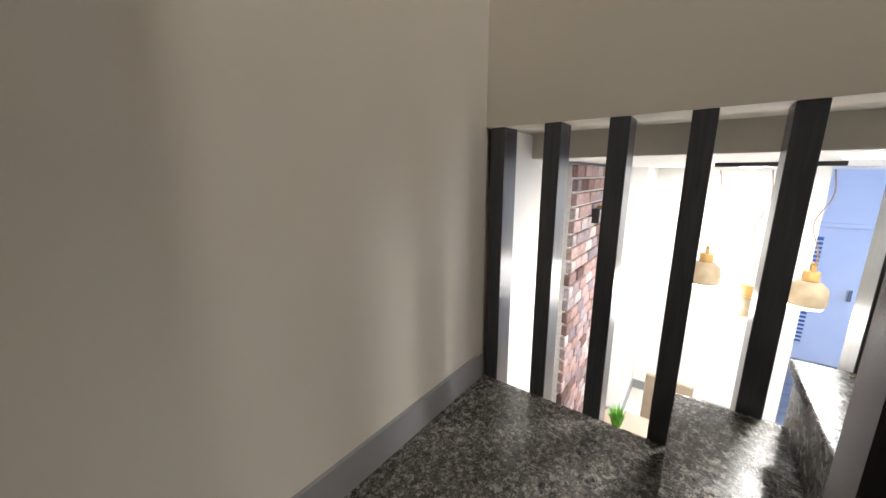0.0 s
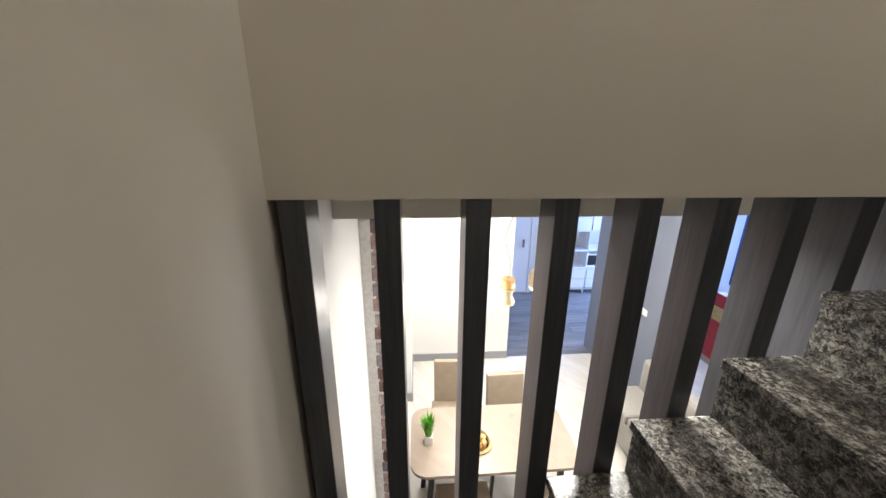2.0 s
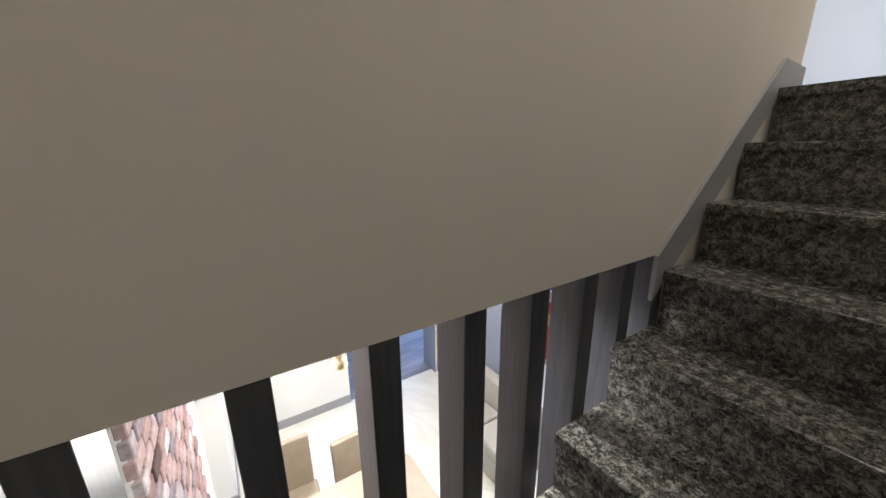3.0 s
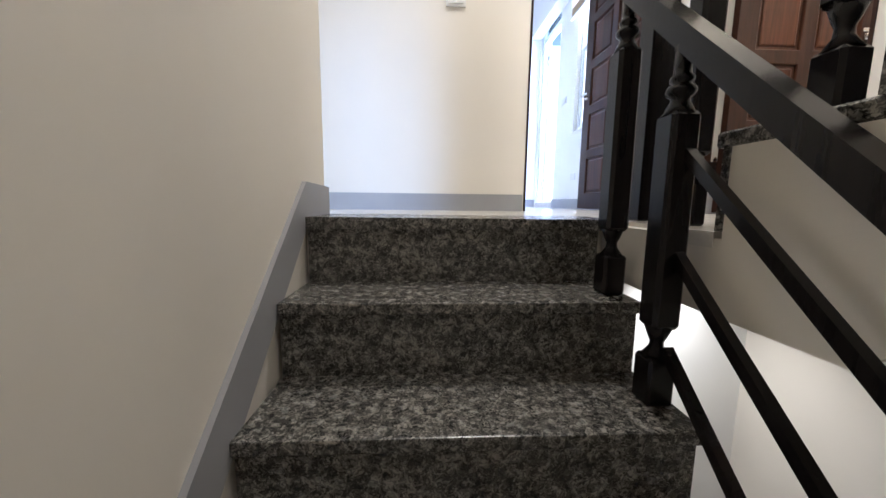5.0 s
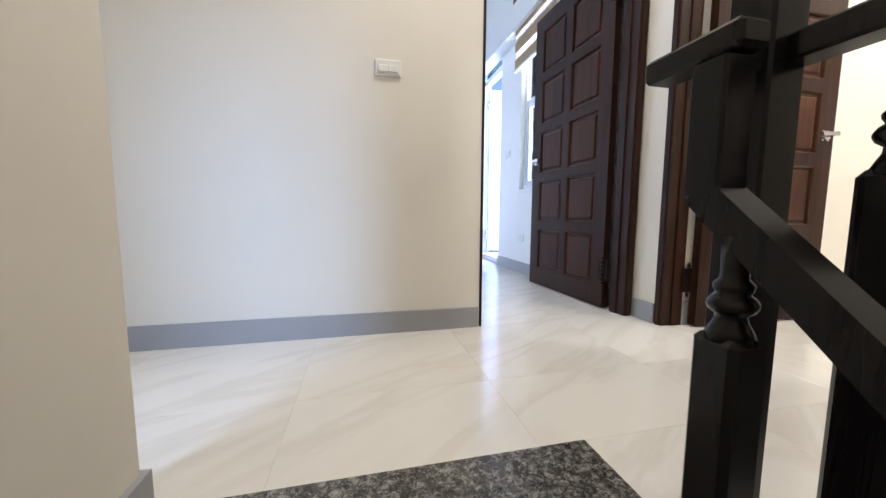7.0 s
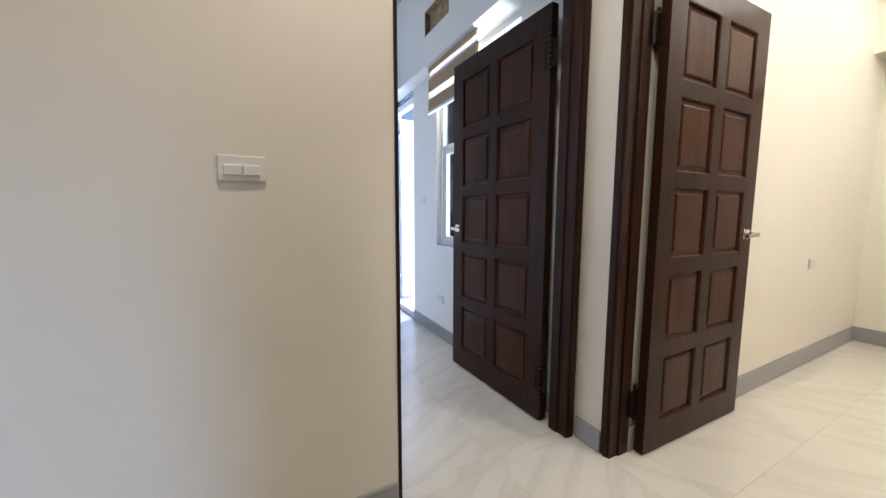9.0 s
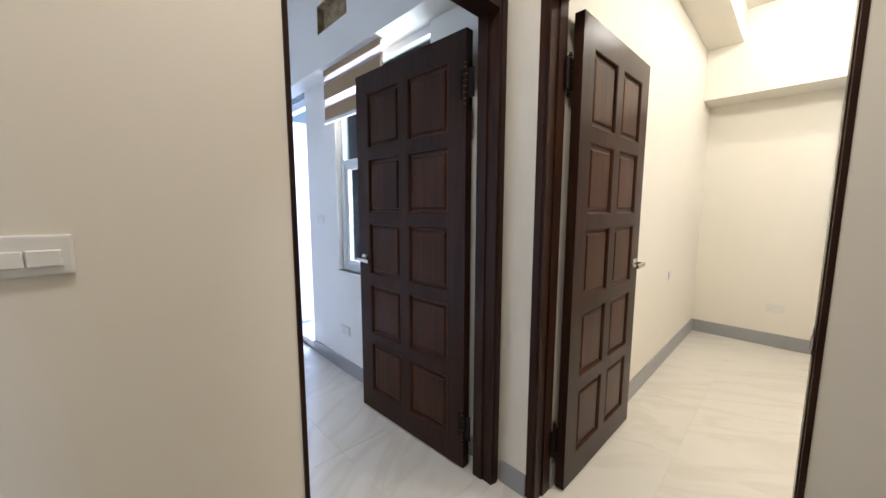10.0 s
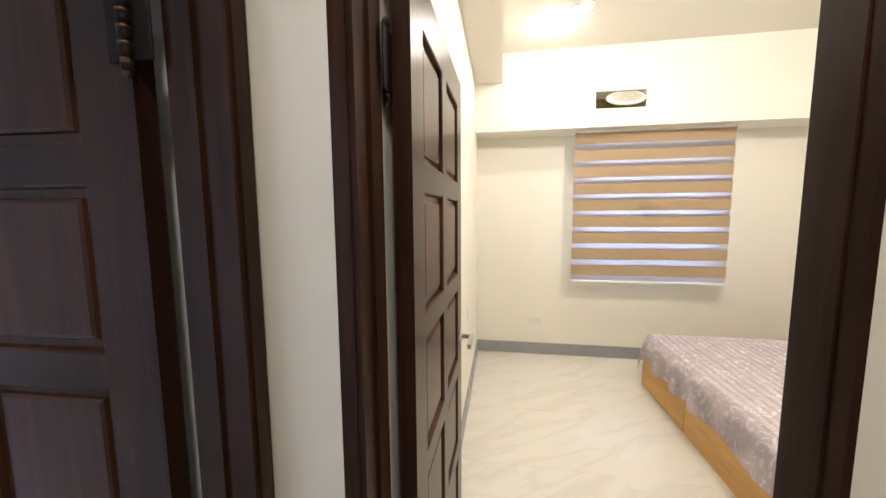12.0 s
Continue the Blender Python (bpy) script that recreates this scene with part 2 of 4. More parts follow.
BRASSRING = mat("worn_brass", (0.11, 0.066, 0.036), 0.42, metal=1.0, noise_scale=30, vary=0.2)
BLACKMETAL = mat("black_metal", (0.02, 0.02, 0.02), 0.4, noise_scale=20, vary=0.1)
GLASS = glass("window_glass")
SHELFGLASS = glass("green_shelf_glass", (0.75, 0.92, 0.88))
BOWLGLASS = glass("amber_glass", (1.0, 0.93, 0.86))
LEATHER = mat("beige_leather", (0.31, 0.25, 0.185), 0.5, noise_scale=14, vary=0.08, bump=0.25, bump_scale=220)
CONCRETE = mat("lamp_concrete", (0.33, 0.26, 0.165), 0.75, noise_scale=26, vary=0.12, bump=0.3)
LAMPWOOD = wood("pale_lamp_wood", (0.36, 0.20, 0.055), (0.55, 0.33, 0.11), rough=0.5)
OAK = wood("oak_drawers", (0.26, 0.19, 0.13), (0.40, 0.31, 0.22), axis="X", rough=0.5)
BEDWOOD = wood("pine_bed_base", (0.50, 0.26, 0.07), (0.68, 0.40, 0.13), axis="X", rough=0.45)
FLOORWOOD = wood("grey_wood_floor", (0.10, 0.10, 0.11), (0.27, 0.26, 0.26), axis="Y", rough=0.4, scale=5)
GRASS = mat("artificial_grass", (0.13, 0.40, 0.03), 0.5, noise_scale=50, vary=0.4)
LEAF = mat("pothos_leaf", (0.03, 0.16, 0.04), 0.35, noise_scale=30, vary=0.3)
PETAL = mat("orchid_petal", (0.8, 0.78, 0.74), 0.6, noise_scale=30, vary=0.05)
CERAMIC = mat("white_ceramic", (0.75, 0.73, 0.68), 0.25, noise_scale=10, vary=0.03)
AMBER = mat("amber_fruit", (0.88, 0.62, 0.28), 0.3, noise_scale=30, vary=0.25)
LAC = mat("white_lacquer", (0.78, 0.79, 0.8), 0.25, noise_scale=3, vary=0.02)
BLUEPAINT = mat("blue_paint", (0.10, 0.18, 0.42), 0.6, noise_scale=4, vary=0.05)
BLUECLOTH = mat("deep_blue_cloth", (0.035, 0.075, 0.24), 0.8, noise_scale=20, vary=0.2)
RED = mat("red_fabric", (0.28, 0.015, 0.015), 0.8, noise_scale=20, vary=0.15)
GOLD = mat("gold_fabric", (0.34, 0.22, 0.07), 0.7, noise_scale=40, vary=0.3)
SOFA = mat("beige_sofa_fabric", (0.27, 0.25, 0.225), 0.8, noise_scale=40, vary=0.08, bump=0.4, bump_scale=300)
BLINDBAND = cloth_translucent("beige_blind_band", (0.52, 0.385, 0.25), 0.17)
SHEER = cloth_translucent("sheer_blind_gauze", (0.66, 0.61, 0.64), 0.7)
def bedspread_mat():
    m = mat("lilac_patterned_spread", (0.46, 0.405, 0.435), 0.75, noise_scale=9, vary=0.10, bump=0.4, bump_scale=160)
    t = m.node_tree
    b = t.nodes["Principled BSDF"]
    old = b.inputs["Base Color"].links[0].from_socket
    tc = t.nodes.new("ShaderNodeTexCoord")
    w = t.nodes.new("ShaderNodeTexWave")
    w.wave_type, w.bands_direction = "BANDS", "Y"
    w.inputs["Scale"].default_value, w.inputs["Distortion"].default_value = 6.0, 1.2
    t.links.new(tc.outputs["Object"], w.inputs["Vector"])
    v = t.nodes.new("ShaderNodeTexNoise")
    v.inputs["Scale"].default_value, v.inputs["Detail"].default_value, v.inputs["Distortion"].default_value = 10, 2, 3.0
    t.links.new(tc.outputs["Object"], v.inputs["Vector"])
    leaf = link_ramp(t, v.outputs["Fac"], [(0.56, (0, 0, 0)), (0.60, (1, 1, 1))], None)
    mx = t.nodes.new("ShaderNodeMix")
    mx.data_type = "RGBA"
    t.links.new(leaf.outputs["Color"], mx.inputs["Factor"])
    t.links.new(old, mx.inputs["A"])
    mx.inputs["B"].default_value = (0.60, 0.55, 0.58, 1)
    stripe = link_ramp(t, w.outputs["Fac"], [(0.2, (0.78, 0.77, 0.78)), (0.8, (1.08, 1.07, 1.05))], None)
    mu = t.nodes.new("ShaderNodeMix")
    mu.data_type, mu.blend_type = "RGBA", "MULTIPLY"
    mu.inputs["Factor"].default_value = 1
    t.links.new(mx.outputs["Result"], mu.inputs["A"])
    t.links.new(stripe.outputs["Color"], mu.inputs["B"])
    t.links.new(mu.outputs["Result"], b.inputs["Base Color"])
    return m


SPREAD = bedspread_mat()
VENTRING = mat("aged_white_plastic", (0.68, 0.655, 0.58), 0.5, noise_scale=30, vary=0.06)
VENTGREY = mat("dull_grey_plastic", (0.42, 0.40, 0.34), 0.6, noise_scale=30, vary=0.1)
SHEET = mat("lilac_bedspread", (0.46, 0.40, 0.43), 0.75, noise_scale=9, vary=0.14, bump=0.5, bump_scale=160)
PILLOW = mat("grey_pillow_cloth", (0.2, 0.22, 0.27), 0.8, noise_scale=20, vary=0.1, bump=0.3)
LAMPGLOW = emit("lamp_disc_glow", (1.0, 0.93, 0.82), 14)
CORD = mat("tan_cord", (0.30, 0.21, 0.13), 0.7, noise_scale=60, vary=0.1)
BULBGLOW = emit("bulb_glow", (1.0, 0.85, 0.62), 12)
MORTAR = mat("white_mortar", (0.78, 0.75, 0.74), 0.9, noise_scale=60, vary=0.1, bump=0.6)
RUBBLE = mat("rough_concrete", (0.30, 0.225, 0.13), 0.95, noise_scale=18, vary=0.4, bump=1.0, bump_scale=40)


def brick_mat():
    m = mat("red_brown_brick", (0.29, 0.222, 0.215), 0.85, noise_scale=45, vary=0.25, bump=0.8, bump_scale=120)
    t = m.node_tree
    b = t.nodes["Principled BSDF"]
    old = b.inputs["Base Color"].links[0].from_socket
    info = t.nodes.new("ShaderNodeObjectInfo")
    r = link_ramp(t, info.outputs["Random"], [(0.0, (0.20, 0.12, 0.11)), (0.2, (1.0, 0.82, 0.78)), (0.5, (1.3, 1.2, 1.18)), (0.75, (0.55, 0.6, 0.75)), (1.0, (1.7, 1.9, 1.9))], None)
    mx = t.nodes.new("ShaderNodeMix")
    mx.data_type, mx.blend_type = "RGBA", "MULTIPLY"
    mx.inputs["Factor"].default_value = 1
    t.links.new(old, mx.inputs["A"])
    t.links.new(r.outputs["Color"], mx.inputs["B"])
    t.links.new(mx.outputs["Result"], b.inputs["Base Color"])
    return m


BRICK = brick_mat()


# ---- mesh helpers ----
def box(bm, x0, x1, y0, y1, z0, z1, bev=0.0, seg=1):
    r = bmesh.ops.create_cube(bm, size=1.0, matrix=Matrix.Translation(((x0 + x1) / 2, (y0 + y1) / 2, (z0 + z1) / 2)) @ Matrix.Diagonal((abs(x1 - x0), abs(y1 - y0), abs(z1 - z0), 1)))
    if bev:
        es = list({e for v in r["verts"] for e in v.link_edges})
        bmesh.ops.bevel(bm, geom=es, offset=bev, segments=seg, affect="EDGES", profile=0.6)


def lathe(bm, prof, n=20, cx=0.0, cy=0.0, square=False):
    rings = []
    for r, z in prof:
        rings.append([bm.verts.new((cx + r * math.cos(2 * math.pi * k / n), cy + r * math.sin(2 * math.pi * k / n), z)) for k in range(n)])
    for a, b in zip(rings, rings[1:]):
        for k in range(n):
            f = bm.faces.new((a[k], a[(k + 1) % n], b[(k + 1) % n], b[k]))
            f.smooth = True
    for ring, flip in ((rings[0], True), (rings[-1], False)):
        f = bm.faces.new(ring[::-1] if flip else ring)


def beam(bm, p, q, w, h, up=(0, 0, 1)):
    """A squared bar from p to q, w wide and h high."""
    p, q = Vector(p), Vector(q)
    d = (q - p).normalized()
    s = d.cross(Vector(up)).normalized()
    u = s.cross(d).normalized()
    vs = [bm.verts.new(o + s * a * w / 2 + u * b * h / 2) for o in (p, q) for a, b in ((-1, -1), (1, -1), (1, 1), (-1, 1))]
    for f in ((0, 1, 2, 3), (7, 6, 5, 4), (0, 4, 5, 1), (1, 5, 6, 2), (2, 6, 7, 3), (3, 7, 4, 0)):
        bm.faces.new([vs[k] for k in f])


def prism(bm, pts, axis, a, b):
    """A flat outline pushed along an axis from a to b."""
    def put(u, v, w):
        return {"x": (w, u, v), "y": (u, w, v), "z": (u, v, w)}[axis]
    lo = [bm.verts.new(put(u, v, a)) for u, v in pts]
    hi = [bm.verts.new(put(u, v, b)) for u, v in pts]
    bm.faces.new(lo)
    bm.faces.new(hi[::-1])
    for k in range(len(pts)):
        j = (k + 1) % len(pts)
        bm.faces.new((lo[k], hi[k], hi[j], lo[j]))


def part(name, bm, material, parent=None, label="", kind=""):
    bmesh.ops.recalc_face_normals(bm, faces=bm.faces)
    me = bpy.data.meshes.new(name)
    bm.to_mesh(me)
    bm.free()
    me.materials.append(material)
    o = new(name, me)
    if parent:
        o.parent = parent
    return tagged(o, label=label, kind=kind)


def thing(name, x, y, z, label, category, group="", rz=0.0):
    o = new(name)
    o.empty_display_size = 0.1
    o.matrix_world = pose(x, y, z, 0, 0, rz)
    return tagged(o, label=label, category=category, group=group)


def boxes(name, material, cells, parent=None, label="", kind="", bev=0.0, seg=1):
    bm = bmesh.new()
    for c in cells:
        box(bm, *c, bev=bev, seg=seg)
    return part(name, bm, material, parent, label, kind)


def built(name, material, cells, label="", kind="structure"):
    return boxes(name, material, cells, None, label, kind)


# ---- plan ----
RISE, GO, N1 = 0.178, 0.2095, 0.634      # riser, going, first nosing
LAND = -8 * RISE                          # half landing
DOWN = -3.1                               # ground floor
XQ, YP = 1.83, 3.25                       # bedroom door wall, switch wall
TOPZ = 2.9

# ---- structure: stairwell and landing ----
built("wall_slats_header", PAINT, [(-0.12, 0, 0, 2.334, 0.0, TOPZ), (-0.12, 0, 0, 1.66, -0.485, 0.0), (-0.12, 0, 1.66, 2.334, -0.485, 0.0)], "plain beige painted wall above the slatted opening")
built("wall_stair_back", PAINT, [(-0.099, XQ + 0.12, -0.12, 0, DOWN, TOPZ)], "plain beige painted wall behind the half landing")
built("wall_stringer", PAINT, [(-0.003, 0.0, 1.75, 2.334, -3.1, -0.485), (-0.12, -0.003, 1.54, 2.334, -3.1, -0.485)], "beige wall under the upper steps")
built("ceiling_edge", PAINT, [(-0.26, -0.121, 0, 3.25, -0.485, -0.002), (-0.28, -0.26, 0.0, 3.25, -0.58, -0.002)], "beige edge of the dining room ceiling")
built("wall_switch", PAINT, [(-1.02, 0.9375, YP, YP + 0.09, 0, TOPZ), (0.9375, XQ + 0.03, YP, YP + 0.09, 2.065, TOPZ)], "plain ivory painted landing wall beside the bedroom door")
built("wall_door_head", PAINT, [(XQ, XQ + 0.10, 2.30, 3.105, 2.075, TOPZ)], "plain ivory wall above the second bedroom door")
built("wall_corner", PAINT, [(XQ, XQ + 0.10, 3.105, YP + 0.09, 0, TOPZ), (XQ, XQ + 0.10, -0.12, 2.30, 0, TOPZ)], "plain ivory painted landing wall with the second bedroom door")
built("wall_hall_side", PAINT, [(XQ, XQ + 0.13, -0.12, 3.37, DOWN, -0.15)], "plain ivory wall of the ground storey hall")
built("wall_landing_far", PAINT, [(-1.02, -0.9, -0.12, YP, 0, 0.25), (-1.02, -0.9, -0.12, YP, 1.42, TOPZ), (-1.02, -0.9, -0.12, 0.25, 0.25, 1.42), (-1.02, -0.9, 1.7, YP, 0.25, 1.42), (-0.9, -0.28, -0.12, 0, 0, TOPZ)], "plain ivory wall closing the landing")
built("ceiling_landing", CEIL, [(-1.02, XQ + 0.13, -0.12, YP + 0.12, TOPZ, TOPZ + 0.12)], "white painted landing ceiling")
built("landing_slab", PAINT, [(-0.9, -0.4, 0, 3.25, -0.5, -0.012), (-0.4, 0.0, 2.334, 3.25, -0.47, -0.012), (0.0, XQ, 2.14, YP, -0.16, -0.012), (0.868, 0.885, 1.935, 2.14, -0.16, -0.012), (0.885, XQ, 1.727, 2.14, -0.16, -0.012)], "beige painted edge of the upper landing")
built("wall_lower_far", WHITE, [(0.0, XQ, 2.6, 2.72, DOWN, -0.16)], "white wall under the landing")
built("floor_lower", TILE, [(-3.2, XQ, -0.12, 5.5, DOWN - 0.1, DOWN)], "pale polished stone floor of the ground storey")


def tiles(x0, x1, y0, y1, z, stone):
    bed = built("floor", GROUT, [(x0, x1, y0, y1, z - 0.03, z - 0.0012)], "cream marble tile floor with fine joints")
    cache = {}
    k0, k1 = math.floor((x0 - 0.185) / 0.603), math.ceil((x1 - 0.185) / 0.603)
    j0, j1 = math.floor((y0 - 2.71) / 0.603), math.ceil((y1 - 2.71) / 0.603)
    for i in range(k0, k1):
        for j in range(j0, j1):
            a, b = max(x0, 0.185 + i * 0.603), min(x1, 0.185 + (i + 1) * 0.603)
            c, d = max(y0, 2.71 + j * 0.603), min(y1, 2.71 + (j + 1) * 0.603)
            if b - a < 0.02 or d - c < 0.02:
                continue
            w, h = round(b - a, 3), round(d - c, 3)
            if (w, h) not in cache:
                bm = bmesh.new()
                box(bm, -w / 2 + 0.0004, w / 2 - 0.0004, -h / 2 + 0.0004, h / 2 - 0.0004, -0.0115, 0.0, bev=0.0003)
                me = bpy.data.meshes.new("tile")
                bm.to_mesh(me)
                bm.free()
                me.materials.append(stone)
                cache[(w, h)] = me
            o = new("tile", cache[(w, h)])
            o.parent = bed
            o.location = ((a + b) / 2, (c + d) / 2, z)
    return bed


# ---- stairs ----
def tread(k, x0, x1):
    """Step k of the flight: slab with nosing on top of its riser."""
    z, y = LAND + RISE * k, N1 + GO * (k - 1)
    s = thing("stair_step", 0, y, z, "polished speckled grey granite stair step", "stair step", "steps of the flight")
    back = GO + 0.022 if k < 8 else 0.262
    bm = bmesh.new()
    if k < 8:
        box(bm, x0, x1, 0.0, back, -0.028, 0.0, bev=0.004, seg=2)
    else:
        prism(bm, [(x0, 0.0), (x1, 0.0), (x1 + 0.055, 0.03), (x1 + 0.055, back), (x0, back)], "z", -0.028, 0.004)
    part("tread", bm, GRANITE, s)
    boxes("riser", GRANITE, [(x0, x1 - 0.006, 0.014, 0.034, -RISE + 0.0, -0.028), (x0, x0 + 0.02, 0.034, GO + 0.014, -RISE, -0.028)], s)
    boxes("step_core", PAINT, [(0.03, x1 - 0.01, 0.034, GO + 0.014, -RISE - 0.06, -0.028)], s)
    return s


for k in range(1, 9):
    tread(k, 0.012 if k > 4 else 0.0, 0.848)

half = thing("half_landing", 0, 0, LAND, "polished speckled grey granite half landing", "stair landing")
boxes("landing_slab", GRANITE, [(0.0, 0.86, 0.0, 0.66, -0.028, 0.0), (0.86, XQ, 0.0, 0.50, -0.028, 0.0)], half)
boxes("landing_core", PAINT, [(0.0, 0.86, 0.0, 0.70, -0.16, -0.028), (0.86, XQ, 0.0, 0.48, -0.16, -0.028)], half)
for k in range(1, 9):
    z, y = LAND - 0.186 * k, 0.50 + 0.22 * (k - 1)
    s = thing("lower_stair_step", 0, y, z, "polished speckled grey granite step of the lower flight", "stair step", "steps of the lower flight")
    boxes("tread", GRANITE, [(0.88, XQ, -0.02, 0.24, -0.028, 0.0)], s)
    boxes("riser", GRANITE, [(0.88, XQ, -0.02, 0.0, 0.0, 0.158)], s)
# flight to the next storey
for k in range(1, 8):
    z, y = RISE * k, 1.76 - 0.2095 * (k - 1)
    s = thing("upper_stair_step", 0, y, z, "polished speckled grey granite step of the upper flight", "stair step", "steps of the upper flight")
    boxes("tread", GRANITE, [(0.868, XQ, -0.232, 0.0, -0.028, 0.0)], s, bev=0.004)
    boxes("riser", GRANITE, [(0.872, XQ, -0.034, -0.014, -RISE + 0.001, -0.028)], s)
    boxes("step_core", PAINT, [(0.885, XQ, -0.2235, -0.034, -RISE - 0.12, -0.028)], s)


def skirting_stepped():
    bm = bmesh.new()
    ys = [N1 + GO * 4, 2.09, 2.334, 2.334, 2.115, N1 + GO * 4]
    slope = RISE / GO
    lo = LAND + RISE * 5 - 0.10
    pts = [(1.43, -0.62), (2.12, -0.02), (2.334, -0.01), (2.334, 0.095), (2.119, 0.1), (1.43, 0.1 - (2.119 - 1.43) * slope + 0.0)]
    prism(bm, pts, "x", 0.0, 0.012)
    return part("baseboard_stairs", bm, BASE, None, "grey skirting rising with the stairs", "structure")


skirting_stepped()
built("baseboard_landing", BASE, [(-0.9, 0.93, YP - 0.012, YP, 0, 0.1), (XQ - 0.012, XQ, 3.105, YP - 0.012, 0, 0.1), (-0.12, 0.012, 2.334, 2.346, 0, 0.095), (XQ - 0.012, XQ, 1.95, 2.30, 0, 0.1)], "low grey skirting board of the landing")
built("baseboard_half_landing", BASE, [(0.002, XQ, 0.0, 0.012, LAND, LAND + 0.1)], "low grey skirting board of the half landing")

# ---- slatted screen ----
screen = thing("slat_screen", 0, 0, 0, "screen of tall black veneered wooden slats between stairs and dining room", "slat screen")
for y in (0.018, 0.206, 0.394, 0.583, 0.766, 0.944, 1.121, 1.290, 1.460):
    boxes("slat", SLAT, [(-0.096, -0.001, y, y + 0.053, DOWN, -0.486)], screen, bev=0.0015)


# ---- balustrade ----
def baluster(name, x, y, z, top, w, parent, mid=0.34):
    """A square post with turned necks: foot block, neck, square shaft, turned upper shaft up to the rail."""
    bm = bmesh.new()
    h = w / 2
    def sq(z0, z1, c=0.008):
        box(bm, x - h, x + h, y - h, y + h, z0, z1, bev=0.003)
        for s, zz in ((1, z1), (-1, z0)):
            lathe(bm, [(h * 1.25, zz), (h * 0.75, zz + s * 0.02)] if s > 0 else [(h * 0.75, zz - 0.02), (h * 1.25, zz)], 4 * 4, x, y)
    box(bm, x - h, x + h, y - h, y + h, z, z + 0.10, bev=0.006)
    lathe(bm, [(h * 1.0, z + 0.098), (h * 0.5, z + 0.118), (h * 0.45, z + 0.13), (h * 0.62, z + 0.14), (h * 0.95, z + 0.165)], 16, x, y)
    box(bm, x - h, x + h, y - h, y + h, z + 0.16, z + mid + 0.16, bev=0.008)
    m = z + mid + 0.158
    lathe(bm, [(h * 1.0, m - 0.004), (h * 0.78, m + 0.010), (h * 0.60, m + 0.020), (h * 0.58, m + 0.027), (h * 0.82, m + 0.032), (h * 0.92, m + 0.038), (h * 0.92, m + 0.042), (h * 0.80, m + 0.048), (h * 0.60, m + 0.052), (h * 0.72, m + 0.058), (h * 0.74, m + 0.063), (h * 0.52, m + 0.070), (h * 0.50, m + 0.08), (h * 0.58, m + 0.12), (h * 0.46, top)], 16, x, y)
    return part(name, bm, RAILWOOD, parent)


bm = bmesh.new()
pts = [(1.93, -0.155), (1.52, -0.155), (0.2905, -0.155 + 1.2295 * RISE / GO)]
for k in range(7, 0, -1):
    y = 1.76 - 0.2095 * (k - 1) - 0.0345
    pts += [(y - 0.2095 if k < 7 else 0.2905, RISE * k - 0.0285), (y, RISE * k - 0.0285)]
prism(bm, pts + [(1.7255, -0.0125), (1.93, -0.0125)], "x", 0.870, 0.884)
part("wall_upper_stringer", bm, PAINT, None, "beige plastered side of the upper flight", "structure")

rail = thing("stair_railing", 0.8, 2.0, 0, "black lacquered wooden stair railing with turned balusters", "stair railing")
rail.matrix_world = Matrix.Identity(4)
RX = 0.818
slope = RISE / GO
PITCH = 0.93                              # the handrail climbs a little steeper than the steps
for k, mid, on in ((1, 0.50, 0.028), (3, 0.37, 0), (6, 0.414, 0.012), (7, 0.425, 0)):
    z, y = LAND + RISE * k, N1 + GO * (k - 1) + 0.09 + on
    baluster("baluster", 0.810, y, z, 0.398 + (y - 1.85) * PITCH, 0.056, rail, mid)
bm = bmesh.new()
beam(bm, (RX, 2.027, 0.581), (RX, 0.755, 0.581 - 1.272 * PITCH), 0.046, 0.040)
part("handrail", bm, RAILWOOD, rail)
for z in (0.105, -0.085, -0.277):
    bm = bmesh.new()
    beam(bm, (RX, 1.765, z + 0.045 * 0.9), (RX, 1.15, z - 0.57 * 0.9), 0.018, 0.02)
    part("rod", bm, RAILWOOD, rail)
boxes("newel_riser", RAILWOOD, [(RX - 0.0235, RX + 0.0235, 1.998, 2.045, 0.570, 0.738)], rail, bev=0.004)
boxes("level_rail", RAILWOOD, [(RX - 0.024, RX + 0.024, 1.985, 2.123, 0.738, 0.771), (RX + 0.024, 0.905, 2.033, 2.088, 0.738, 0.771)], rail, bev=0.006)
boxes("newel_post", RAILWOOD, [(0.905, 0.967, 2.030, 2.092, 0.004, 1.02)], rail, bev=0.004)

upper = thing("upper_railing", 0.95, 1.9, 0, "black lacquered wooden railing of the next flight", "stair railing")
upper.matrix_world = Matrix.Identity(4)
baluster("baluster", 0.955, 1.925, 0.0, 0.755, 0.055, upper, 0.44)
for k in range(1, 6):
    baluster("baluster", 0.953, 1.76 - 0.2095 * (k - 1) - 0.11, RISE * k, RISE * k + 0.80, 0.05, upper, 0.44)
bm = bmesh.new()
box(bm, 0.93, 0.977, 1.74, 2.044, 0.75, 0.787, bev=0.004)
beam(bm, (0.953, 1.76, 0.765), (0.953, 0.5, 0.765 + 1.26 * slope), 0.047, 0.042)
part("handrail", bm, RAILWOOD, upper)


